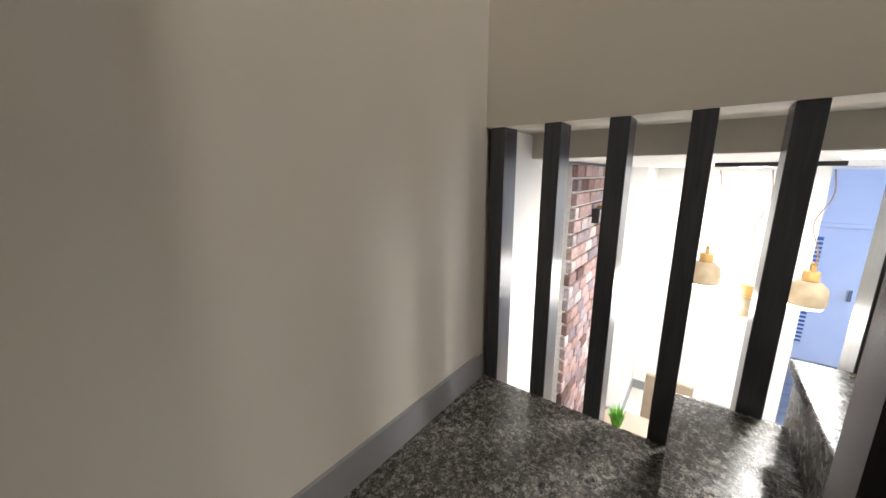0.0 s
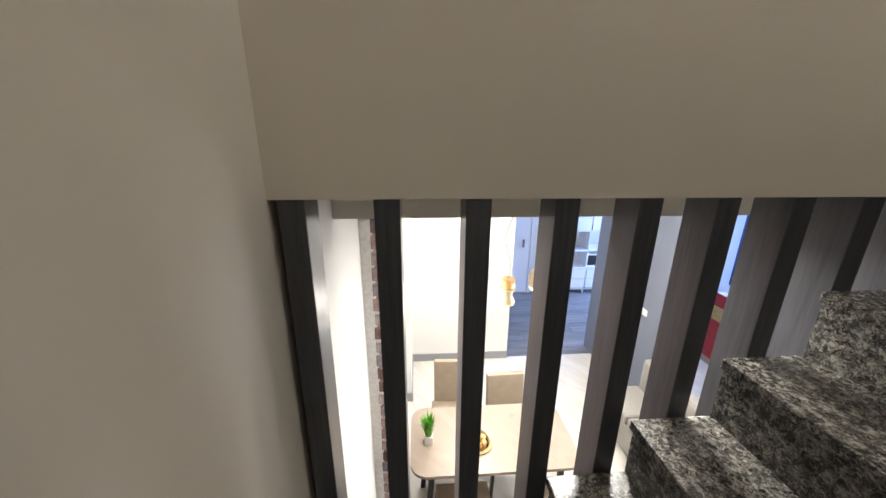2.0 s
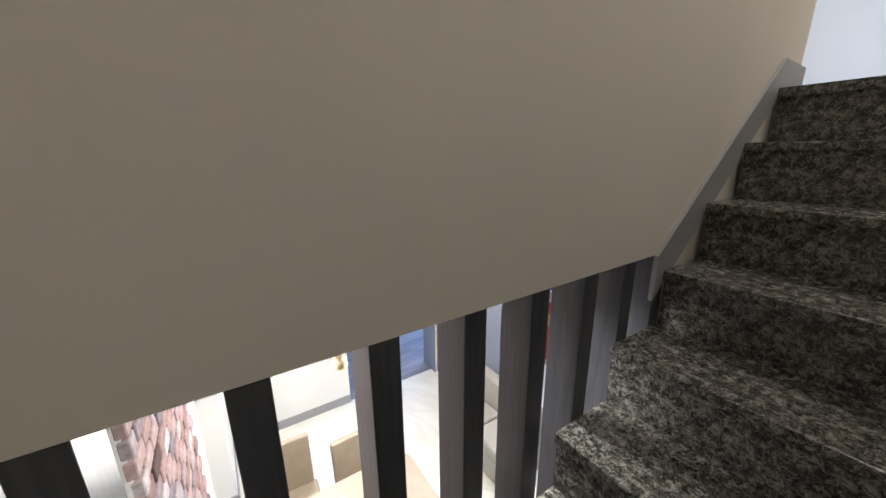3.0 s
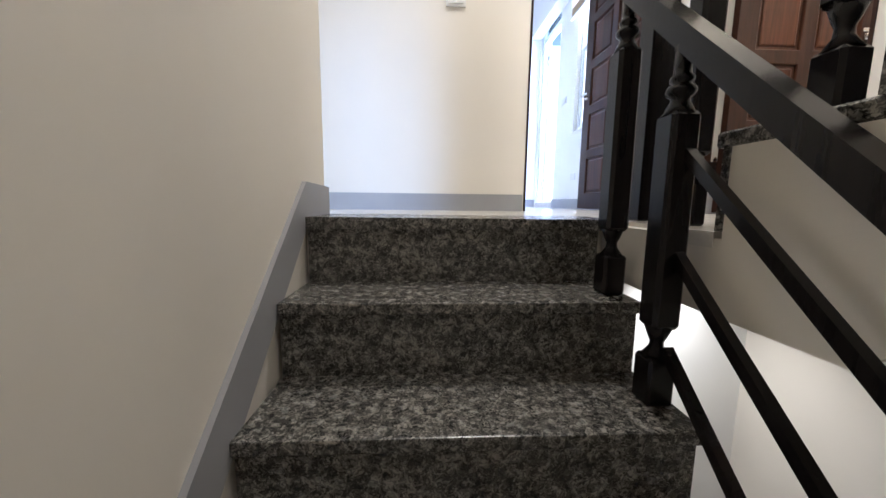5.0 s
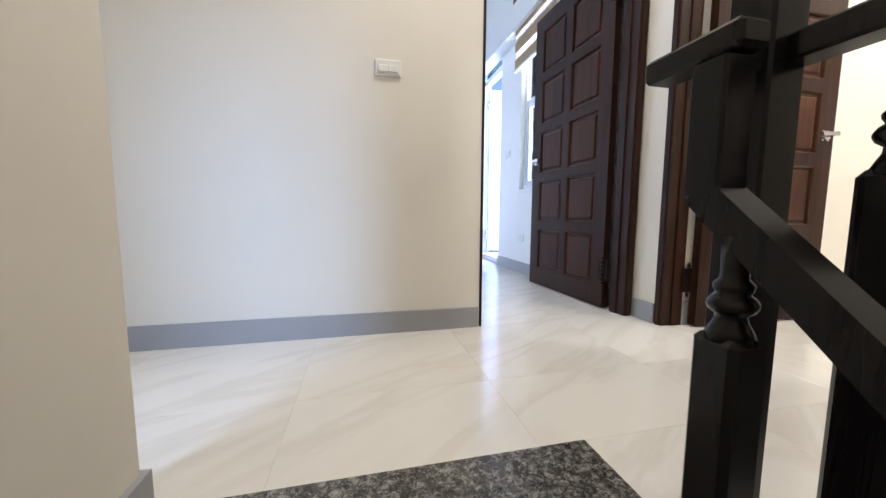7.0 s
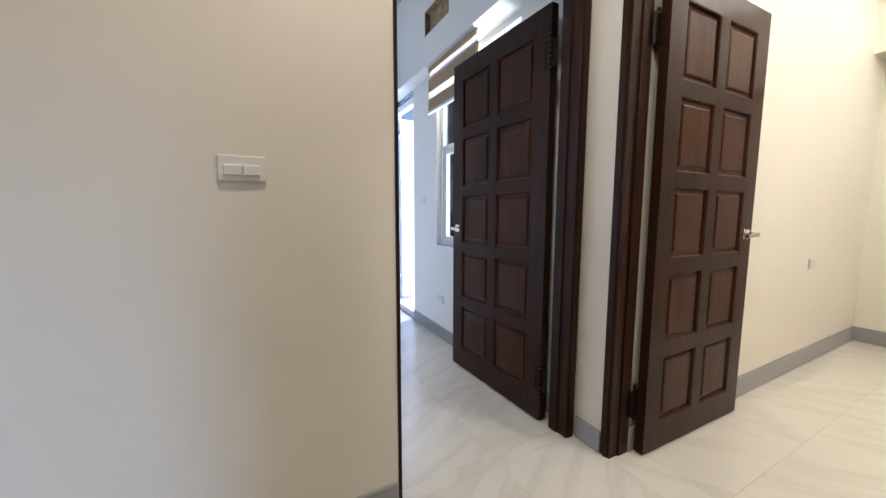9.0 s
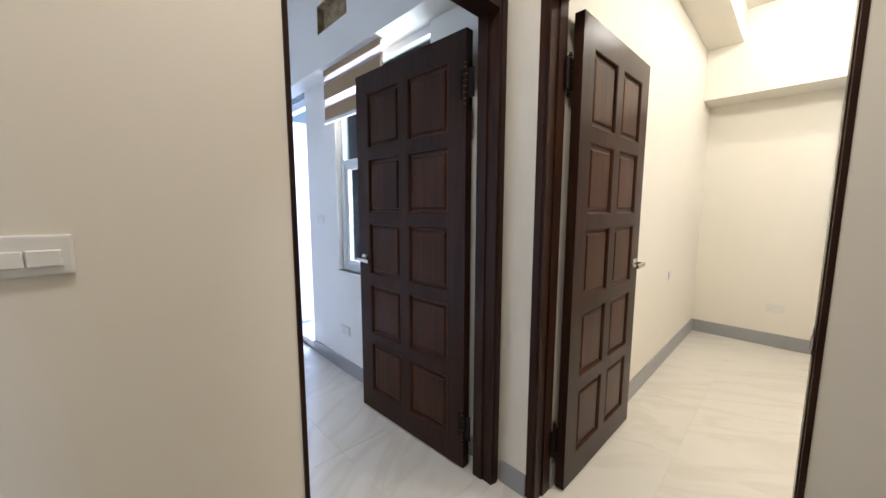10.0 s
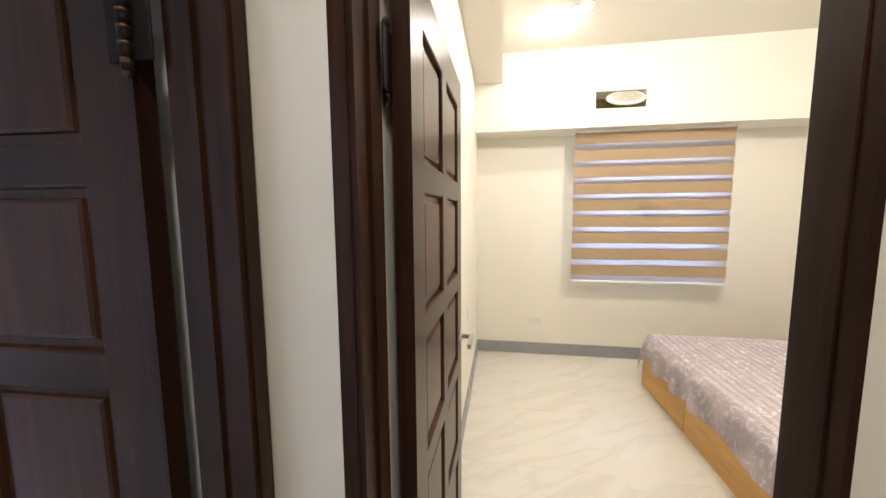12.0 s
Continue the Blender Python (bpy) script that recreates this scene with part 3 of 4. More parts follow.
# ---- doors ----
def panel_door(name, hinge, width, height, rz, label, face):
    """A ten-panel door whose leaf starts at the hinge and runs along its own +x; thickness along +y."""
    d = thing(name, *hinge, label, "door", "open panelled bedroom doors", rz)
    W, T = width, 0.04
    st, mid = 0.105, 0.07
    pw = (W - 2 * st - mid) / 2
    rails = [0.13, 0.065, 0.065, 0.065, 0.065, 0.11]
    ph = (height - sum(rails)) / 5
    cells, zs, z = [], [], 0.0
    for k, r in enumerate(rails):
        cells.append((st, W - st, 0, T, z, z + r))
        z += r
        if k < 5:
            zs.append(z)
            z += ph
    boxes("leaf_frame", DOORWOOD, [(0, st, 0, T, 0, height), (W - st, W, 0, T, 0, height)] + cells + [(st + pw, st + pw + mid, 0, T, a, a + ph) for a in zs], d)
    for c in (st, st + pw + mid):
        for a in zs:
            bm = bmesh.new()
            x0, x1, z0, z1 = c, c + pw, a, a + ph
            for s in (0, 1):
                depths = [(i, q if s == 0 else T - q) for i, q in ((0.0, 0.0005), (0.004, 0.003), (0.007, 0.014), (0.022, 0.0145), (0.025, 0.009), (0.032, 0.006))]
                rings = [[bm.verts.new(p) for p in ((x0 + i, q, z0 + i), (x1 - i, q, z0 + i), (x1 - i, q, z1 - i), (x0 + i, q, z1 - i))] for i, q in depths]
                for r0, r1 in zip(rings, rings[1:]):
                    for k in range(4):
                        bm.faces.new((r0[k], r0[(k + 1) % 4], r1[(k + 1) % 4], r1[k]))
                bm.faces.new(rings[-1])
            part("panel", bm, DOORPANEL, d, "raised reddish-brown wooden door panel")
    hd = boxes("handle", CHROME, [(W - 0.085, W - 0.035, -0.006, T + 0.006, 0.92, 0.97)], d, "brushed steel lever handle", bev=0.002)
    for s, yy in ((-1, 0.0), (1, T)):
        bm = bmesh.new()
        bmesh.ops.create_cone(bm, cap_ends=True, segments=20, radius1=0.026, radius2=0.024, depth=0.012, matrix=Matrix.Translation((W - 0.06, yy + s * 0.006, 0.945)) @ Matrix.Rotation(math.pi / 2, 4, "X"))
        bmesh.ops.create_cone(bm, cap_ends=True, segments=12, radius1=0.010, radius2=0.010, depth=0.05, matrix=Matrix.Translation((W - 0.06, yy + s * 0.03, 0.945)) @ Matrix.Rotation(math.pi / 2, 4, "X"))
        beam(bm, (W - 0.055, yy + s * 0.05, 0.945), (W - 0.165, yy + s * 0.052, 0.940), 0.014, 0.018)
        part("lever", bm, CHROME, hd)
    for z in (0.22, height - 0.225):
        bm = bmesh.new()
        box(bm, -0.045, 0.0, T + 0.001, T + 0.005, z - 0.06, z + 0.06, bev=0.001)
        box(bm, 0.0, 0.035, T + 0.001, T + 0.004, z - 0.06, z + 0.06, bev=0.001)
        for q in range(5):
            lathe(bm, [(0.009, z - 0.06 + q * 0.024 + 0.001), (0.009, z - 0.06 + q * 0.024 + 0.022)], 10, -0.004, T + 0.010)
        lathe(bm, [(0.002, z + 0.061), (0.008, z + 0.066), (0.009, z + 0.074), (0.003, z + 0.086)], 10, -0.004, T + 0.010)
        lathe(bm, [(0.003, z - 0.086), (0.009, z - 0.074), (0.008, z - 0.066), (0.002, z - 0.061)], 10, -0.004, T + 0.010)
        hg = part("hinge", bm, BRASS, d, "dark brass butt hinge")
        bm = bmesh.new()
        prof = [(0.002, z - 0.088), (0.006, z - 0.084), (0.0086, z - 0.062)]
        for q in range(1, 5):
            prof += [(0.0086, z - 0.06 + q * 0.024 - 0.003), (0.0096, z - 0.06 + q * 0.024 - 0.002), (0.0096, z - 0.06 + q * 0.024 + 0.001), (0.0086, z - 0.06 + q * 0.024 + 0.002)]
        lathe(bm, prof + [(0.0086, z + 0.062), (0.006, z + 0.084), (0.002, z + 0.088)], 10, -0.004, T + 0.010)
        part("hinge_pin", bm, BRASSRING, hg, "worn brass hinge pin with rings")
    return d


def door_frame(name, x0, x1, y0, y1, axis, top, tw=0.05):
    """Jambs, head and stop moulding lining an opening; axis tells along which way the opening is wide."""
    f = thing(name, 0, 0, 0, "dark brown moulded wooden door frame", "door frame")
    if axis == "x":
        boxes("jamb", DOORWOOD, [(x0, x0 + 0.012, y0 - 0.004, y1, 0, top), (x0 + 0.012, x0 + 0.016, y0 + 0.03, y1, 0, top)], f)
        boxes("jamb", DOORWOOD, [(x1 - tw, x1, y0 - 0.003, y0 + 0.05, 0, top), (x1 - tw - 0.008, x1, y0 + 0.05, y1, 0, top), (x1 - tw + 0.012, x1 - 0.012, y0 - 0.008, y0 - 0.003, 0, top)], f)
        boxes("frame_head", DOORWOOD, [(x0 + 0.016, x1 - tw, y0 - 0.003, y1, top - tw, top)], f)
    else:
        boxes("jamb", DOORWOOD, [(x0 - 0.003, x0 + 0.05, y1 - tw, y1, 0, top), (x0 + 0.05, x1, y1 - tw - 0.008, y1, 0, top), (x0 - 0.008, x0 - 0.003, y1 - tw + 0.012, y1 - 0.012, 0, top)], f)
        boxes("jamb", DOORWOOD, [(x0 - 0.004, x1, y0, y0 + 0.012, 0, top), (x0 + 0.03, x1, y0 + 0.012, y0 + 0.016, 0, top)], f)
        boxes("frame_head", DOORWOOD, [(x0 - 0.003, x1, y0 + 0.016, y1 - tw, top - tw, top)], f)
    return f


door_frame("door_frame", 0.938, 1.818, YP, YP + 0.10, "x", 2.075)
door_frame("door_frame", XQ, XQ + 0.11, 2.30, 3.105, "y", 2.085, 0.045)
sp = thing("strike_plate", XQ + 0.06, 2.3165, 0.915, "small steel strike plate screwed to the dark door frame", "strike plate")
boxes("plate", CHROME, [(-0.012, 0.012, 0.0, 0.003, -0.035, 0.035)], sp, bev=0.001)
boxes("lip", CHROME, [(-0.03, -0.014, 0.0, 0.006, -0.02, 0.02)], sp, bev=0.001)
panel_door("door_leaf", (1.785, 3.40, 0.01), 0.83, 1.99, 92.4, "open dark brown ten-panel wooden door with steel lever", 1)
panel_door("door_leaf", (1.965, 2.998, 0.01), 0.775, 1.99, -0.9, "open dark brown ten-panel wooden door with steel lever", 1)

# ---- light switch ----
sw = thing("light_switch", 0.506, YP, 1.175, "white plastic double rocker light switch on the landing wall", "light switch")
boxes("plate", PLASTIC, [(-0.056, 0.056, -0.010, 0, -0.034, 0.034)], sw, bev=0.004, seg=2)
for x in (-0.022, 0.022):
    boxes("rocker", PLASTIC, [(x - 0.021, x + 0.021, -0.016, -0.0095, -0.019, 0.009)], sw, bev=0.002)

# ---- room behind the first door ----
built("floor_bed_a", GROUT, [(-0.9, 1.86, YP + 0.0, 6.0, -0.12, -0.03)], "screed under the first bedroom floor")
built("wall_room_back", WHITE, [(-1.0, 2.0, 5.98, 6.1, 0, TOPZ), (-1.0, -0.9, YP + 0.09, 5.98, 0, TOPZ)], "plain white bedroom wall")
built("wall_room_window", WHITE, [(1.86, 2.0, 3.34, 3.75, 0, TOPZ), (1.86, 2.0, 3.75, 4.78, 0, 0.79), (1.86, 2.0, 3.75, 4.78, 2.2, TOPZ), (1.86, 2.0, 4.78, 5.27, 0, TOPZ), (1.86, 2.0, 5.27, 5.95, 2.36, TOPZ), (1.86, 2.0, 5.95, 6.1, 0, TOPZ)], "plain white outer wall with window and balcony door")
built("ceiling_room", CEIL, [(-1.0, 2.0, YP + 0.09, 6.1, TOPZ, TOPZ + 0.1)], "white bedroom ceiling")
built("beam_room", WHITE, [(1.73, 1.86, 3.34, 4.34, 2.19, TOPZ), (1.73, 1.86, 4.73, 5.98, 2.19, TOPZ), (1.73, 1.86, 4.34, 4.73, 2.19, 2.40), (1.73, 1.86, 4.34, 4.73, 2.58, TOPZ)], "boxed white beam with a cut vent hole")
built("baseboard_room", BASE, [(-0.9, 1.86, 5.968, 5.98, 0, 0.1), (1.848, 1.86, 3.34, 5.27, 0, 0.1)], "low grey skirting board")
built("threshold", TILE, [(1.87, 2.1, 5.27, 5.95, 0, 0.06)], "raised pale threshold of the balcony door")

bd = thing("balcony_door", 0, 0, 0, "white aluminium balcony door standing open", "balcony door")
boxes("door_frame", ALU, [(1.89, 1.95, 5.90, 5.95, 0.06, 2.36), (1.89, 1.95, 5.27, 5.31, 0.06, 2.36), (1.89, 1.95, 5.31, 5.90, 2.1, 2.16), (1.89, 1.95, 5.31, 5.90, 2.32, 2.36)], bd)
boxes("transom_pane", GLASS, [(1.915, 1.92, 5.31, 5.90, 2.16, 2.32)], bd, "clear glass transom pane")
boxes("leaf", ALU, [(1.96, 2.60, 5.87, 5.90, 0.09, 2.08)], bd)
bm = bmesh.new()
for z in (0.3, 1.9):
    lathe(bm, [(0.012, z - 0.05), (0.012, z + 0.05)], 10, 1.945, 5.885)
part("hinge", bm, CHROME, bd)
outer = built("balcony_parapet", WHITE, [(1.99, 3.3, 3.25, 6.4, -0.12, 0.0), (3.3, 3.42, 3.25, 6.4, -0.12, 0.95)], "white balcony floor and parapet")

wn = thing("window_1", 1.86, 3.75, 0.79, "white aluminium sliding window", "window")
boxes("window_frame", ALU, [(0.04, 0.10, 0, 0.04, 0, 1.41), (0.04, 0.10, 0.99, 1.03, 0, 1.41), (0.04, 0.10, 0.04, 0.99, 0, 0.04), (0.04, 0.10, 0.04, 0.99, 1.37, 1.41), (0.04, 0.10, 0.04, 0.99, 0.78, 0.81)], wn)
boxes("sash", ALU, [(0.05, 0.075, 0.95, 0.99, 0.04, 0.78), (0.05, 0.075, 0.5, 0.54, 0.04, 0.78), (0.05, 0.075, 0.54, 0.95, 0.04, 0.075), (0.05, 0.075, 0.54, 0.95, 0.74, 0.78)], wn)
boxes("pane", GLASS, [(0.06, 0.065, 0.04, 0.99, 0.04, 1.37)], wn)
boxes("window_sill", WHITE, [(-0.012, 0.04, -0.02, 1.05, -0.022, 0.0)], wn, bev=0.002)


def zebra_blind(name, x, y0, y1, z0, z1, pitch, band, label, first=None, cass=0.05, drift=0.03):
    b = thing(name, x, y0, z0, label, "roller blind")
    w, h = y1 - y0, z1 - z0
    boxes("cassette", LAC, [(-0.03, 0.03, 0, w, h, h + cass)], b)
    boxes("bottom_rail", LAC, [(-0.012, 0.012, 0, w, -0.022, 0.0)], b, bev=0.003)
    boxes("gauze", SHEER, [(0.004, 0.0045, 0.004, w - 0.004, 0, h)], b, "sheer white gauze between the bands")
    z, deep = h, first or band
    while z > 0.01:
        sag = drift * (0.1 + 0.9 * z / h)
        boxes("rear_band", BLINDBAND, [(0.012, 0.0135, 0.003, w - 0.003, max(0, z - deep + sag), min(h, z + sag))], b, "woven beige blind band of the rear layer")
        boxes("band", BLINDBAND, [(-0.002, -0.0005, 0.003, w - 0.003, max(0, z - deep), z)], b, "woven beige blind band")
        z -= pitch + deep - band
        deep = band
    return b


built("vent_hole_dark", RUBBLE, [(1.775, 1.86, 4.34, 4.73, 2.40, 2.58), (1.733, 1.775, 4.34, 4.73, 2.40, 2.408), (1.733, 1.775, 4.34, 4.73, 2.572, 2.58), (1.733, 1.775, 4.722, 4.73, 2.408, 2.572)], "rough concrete inside the cut hole")
zebra_blind("roller_blind", 1.768, 4.05, 4.742, 1.855, 2.186, 0.15, 0.096, "beige and sheer striped roller blind half lowered over a bright window", 0.04, 0.004)
bm = bmesh.new()
for y in (4.015, 4.035):
    beam(bm, (1.77, y, 2.19), (1.775, y + 0.004, 1.45), 0.004, 0.004, (0, 1, 0))
part("pull_cord", bm, PLASTIC, bpy.data.objects["roller_blind"], "thin white pull cords")


def outlet(x, y, z, face, label):
    o = thing("wall_outlet", x, y, z, label, "wall outlet", "white plastic wall outlets")
    if face == "x":
        boxes("plate", PLASTIC, [(-0.008, 0, -0.06, 0.06, -0.035, 0.035)], o, bev=0.003)
        boxes("socket", PLASTIC, [(-0.010, -0.0075, s - 0.02, s + 0.02, -0.022, 0.022) for s in (-0.027, 0.027)], o)
    else:
        boxes("plate", PLASTIC, [(-0.06, 0.06, -0.008, 0, -0.035, 0.035)], o, bev=0.003)
        boxes("socket", PLASTIC, [(s - 0.02, s + 0.02, -0.010, -0.0075, -0.022, 0.022) for s in (-0.027, 0.027)], o)
    return o


outlet(1.86, 5.056, 1.166, "x", "small white switch on the wall beside the balcony door")
outlet(1.86, 4.706, 0.33, "x", "white double outlet low on the wall below the window")
outlet(4.9, 2.45, 0.355, "x", "white double outlet low on the bedroom wall")
outlet(3.85, 3.06, 0.72, "y", "white double outlet on the bedroom side wall")
pc = thing("panel_cover", 1.41, 5.98, 1.69, "white painted electrical panel cover on the wall", "electrical panel")
boxes("rim", ALU, [(-0.25, 0.25, -0.010, 0, -0.215, 0.215)], pc, bev=0.002)
boxes("cover", PLASTIC, [(-0.243, 0.243, -0.018, -0.010, -0.208, 0.208)], pc, bev=0.002)

# ---- room behind the second door ----
built("screed_bed_b", GROUT, [(XQ, 4.9, 0.1, 3.06, -0.12, -0.03)], "screed under the second bedroom floor")
built("wall_bed_left", IVORY, [(XQ + 0.10, 5.0, 3.06, 3.25, 0, TOPZ)], "plain ivory bedroom side wall")
built("wall_bed_window", IVORY, [(4.9, 5.02, 0.0, 0.86, 0, TOPZ), (4.9, 5.02, 2.1, 3.06, 0, TOPZ), (4.9, 5.02, 0.86, 2.1, 0, 0.88), (4.9, 5.02, 0.86, 2.1, 2.18, TOPZ)], "plain ivory bedroom window wall")
built("wall_bed_right", IVORY, [(XQ + 0.10, 5.02, -0.02, 0.1, 0, TOPZ)], "plain ivory bedroom far side wall")
built("ceiling_bed", CEIL, [(XQ, 5.02, 0.0, 3.25, TOPZ, TOPZ + 0.1)], "white bedroom ceiling")
built("beam_bed", IVORY, [(XQ + 0.10, 4.58, 2.815, 3.06, 2.65, TOPZ)], "boxed beam along the bedroom side wall")
built("valance_bed", IVORY, [(4.58, 4.9, 0.1, 1.60, 2.22, TOPZ), (4.58, 4.9, 2.01, 3.06, 2.22, TOPZ), (4.58, 4.9, 1.60, 2.01, 2.22, 2.375), (4.58, 4.9, 1.60, 2.01, 2.52, TOPZ)], "boxed beam over the bedroom window with a cut hole")
built("vent_hole_lining", RUBBLE, [(4.80, 4.9, 1.60, 2.01, 2.375, 2.52)], "rough concrete inside the cut hole")
built("baseboard_bed", BASE, [(XQ + 0.11, 4.9, 3.048, 3.06, 0, 0.12), (4.888, 4.9, 0.1, 3.048, 0, 0.12)], "low grey skirting board of the bedroom")
vent = thing("vent_cap", 4.60, 1.76, 2.45, "round white plastic vent cap hanging tilted in a cut hole", "vent cap")
bm = bmesh.new()
prof = [(0.092, 0.03), (0.095, 0.004), (0.112, 0.0), (0.128, 0.012), (0.118, 0.026), (0.092, 0.03)]
lathe(bm, prof, 32)
bm.transform(Matrix.Rotation(radians(-62), 4, "Y") @ Matrix.Diagonal((0.62, 1.3, 1, 1)))
part("ring", bm, VENTRING, vent)
bm = bmesh.new()
lathe(bm, [(0.02, 0.03), (0.06, 0.026), (0.094, 0.014), (0.094, 0.034)], 32)
bm.transform(Matrix.Rotation(radians(-62), 4, "Y") @ Matrix.Diagonal((0.62, 1.3, 1, 1)))
part("insert", bm, VENTGREY, vent, "dull grey-white inner cone")
zebra_blind("roller_blind", 4.72, 0.81, 2.148, 0.83, 2.20, 0.153, 0.098, "beige and sheer striped roller blind lowered over the bedroom window", drift=0.042)
wb = thing("window_2", 4.9, 0.86, 0.88, "white aluminium bedroom window behind the blind", "window")
boxes("window_frame", ALU, [(0.04, 0.1, 0, 0.04, 0, 1.3), (0.04, 0.1, 1.2, 1.24, 0, 1.3), (0.04, 0.1, 0.04, 1.2, 0, 0.04), (0.04, 0.1, 0.04, 1.2, 1.26, 1.3), (0.04, 0.1, 0.6, 0.64, 0.04, 1.26)], wb)
boxes("pane", GLASS, [(0.065, 0.07, 0.04, 1.2, 0.04, 1.26)], wb)
lampb = thing("ceiling_downlight", 3.97, 2.27, TOPZ, "small round recessed ceiling lamp, lit warm white", "ceiling lamp")
bm = bmesh.new()
lathe(bm, [(0.06, -0.012), (0.085, -0.010), (0.085, 0.0)], 28)
part("ring", bm, PLASTIC, lampb)
bm = bmesh.new()
lathe(bm, [(0.058, -0.016), (0.058, -0.012)], 28)
part("diffuser", bm, LAMPGLOW, lampb)


def bedding():
    bed = thing("bed", 0, 0, 0, "low double bed with pine base and lilac patterned bedspread", "bed")
    boxes("bed_base", BEDWOOD, [(2.58, 3.675, 0.2, 1.60, 0.0, 0.28)], bed, bev=0.003)
    boxes("bed_base", BEDWOOD, [(3.681, 4.37, 0.2, 1.60, 0.0, 0.28)], bed, bev=0.003)
    boxes("headboard", BEDWOOD, [(2.56, 2.60, 0.12, 0.19, 0.0, 0.85), (4.36, 4.40, 0.12, 0.19, 0.0, 0.85), (2.60, 4.36, 0.12, 0.19, 0.79, 0.85)], bed, bev=0.004)
    boxes("headboard_panel", SHEET, [(2.60, 4.36, 0.14, 0.17, 0.3, 0.79)], bed)
    return bed


bed = bedding()
bm = bmesh.new()
nx, ny = 50, 110
x0, x1, y0, y1 = 2.56, 4.42, 0.2, 1.68
grid = []
for i in range(nx + 1):
    row = []
    for j in range(ny + 1):
        u, v = i / nx, j / ny
        x, y = x0 + (x1 - x0) * u, y0 + (y1 - y0) * v
        z = 0.455 + 0.008 * noise.noise((x * 3, y * 3, 0)) + 0.0035 * math.sin(y * 120)
        d = max(0, (v - 0.93) / 0.07)
        e = max(0, (u - 0.95) / 0.05)
        z -= 0.22 * d ** 1.5 + 0.15 * e ** 2 + 0.02 * noise.noise((x * 9, y * 9, 3)) * d
        y += 0.02 * d * math.sin(x * 17 + 2 * math.sin(x * 5))
        row.append(bm.verts.new((x, y - 0.05 * d * d, z)))
    grid.append(row)
for i in range(nx):
    for j in range(ny):
        bm.faces.new((grid[i][j], grid[i + 1][j], grid[i + 1][j + 1], grid[i][j + 1])).smooth = True
spread = part("bedspread", bm, SPREAD, bed, "lilac grey quilted bedspread with pale leaf pattern")
pl = thing("pillow", 3.95, 0.42, 0.47, "grey blue cotton pillow lying on the bedspread", "pillow")
bm = bmesh.new()
bmesh.ops.create_uvsphere(bm, u_segments=24, v_segments=14, radius=1.0, matrix=Matrix.Translation((0, 0, 0.06)) @ Matrix.Diagonal((0.32, 0.2, 0.065, 1)))
for f in bm.faces:
    f.smooth = True
part("cushion", bm, PILLOW, pl)
box_m = boxes("mattress", SHEET, [(2.60, 4.35, 0.2, 1.57, 0.285, 0.42)], bed, bev=0.03, seg=2)

# ---- ground storey: dining room ----
built("wall_dining_back", WHITE, [(-3.3, -3.185, 0.2, 1.44, DOWN, -0.56), (-3.3, -2.465, -0.06, 0.205, DOWN, -0.56)], "bright white dining room wall")
built("wall_dining_side", WHITE, [(-2.465, -0.10, -0.06, 0.06, DOWN, -0.49)], "bright white dining room side wall")
built("wall_partition", GREYWALL, [(-3.4, -3.1, 2.6, 3.0, DOWN, -0.6), (-2.57, -1.70, 2.6, 2.7, DOWN, -0.6), (-2.57, -2.47, 2.7, 2.95, DOWN, -0.6)], "plain grey partition wall")
built("wall_niche_back", WHITE, [(-3.1, -2.47, 2.95, 3.05, DOWN, -0.6), (-3.098, -3.094, 2.61, 2.95, DOWN, -0.6)], "white back wall of the shelf niche")
built("ceiling_dining", WHITE, [(-3.3, -0.28, 0.0, 5.6, -0.581, -0.52), (-3.3, XQ, 3.37, 5.6, -0.60, -0.54)], "white dining room ceiling")
built("ceiling_kitchen", WHITE, [(-6.2, -3.3, 0.0, 5.6, -0.60, -0.54)], "white kitchen ceiling")
built("wall_kitchen", LAC, [(-6.3, -6.2, 0.0, 5.6, DOWN, -0.6), (-6.2, -3.3, 0.085, 0.2, DOWN, -0.6), (-6.2, 1.95, 5.5, 5.6, DOWN, -0.6)], "pale cool white kitchen wall")
kf = built("floor_kitchen", GROUT, [(-6.2, -3.2, 0.0, 5.5, DOWN - 0.1, DOWN - 0.004)], "grey wood plank floor")
built("baseboard_dining", BASE, [(-3.185, -3.173, 0.205, 1.44, DOWN, DOWN + 0.1), (-3.185, -2.45, 0.205, 0.217, DOWN, DOWN + 0.1), (-2.465, -2.453, 0.06, 0.205, DOWN, DOWN + 0.1)], "low pale grey skirting board")
bm = bmesh.new()
box(bm, -0.089, 0.089, -0.6, 0.6, -0.004, 0.0, bev=0.0008)
plank = bpy.data.meshes.new("plank")
bm.to_mesh(plank)
bm.free()
plank.materials.append(FLOORWOOD)
for i in range(16):
    for j in range(5):
        y = 0.8 + 1.202 * j - 0.4 * (i % 3)
        if y > 4.9 or y < 0.55:
            continue
        o = new("plank", plank)
        o.parent = kf
        o.location = (-3.29 - 0.18 * i, y, DOWN)

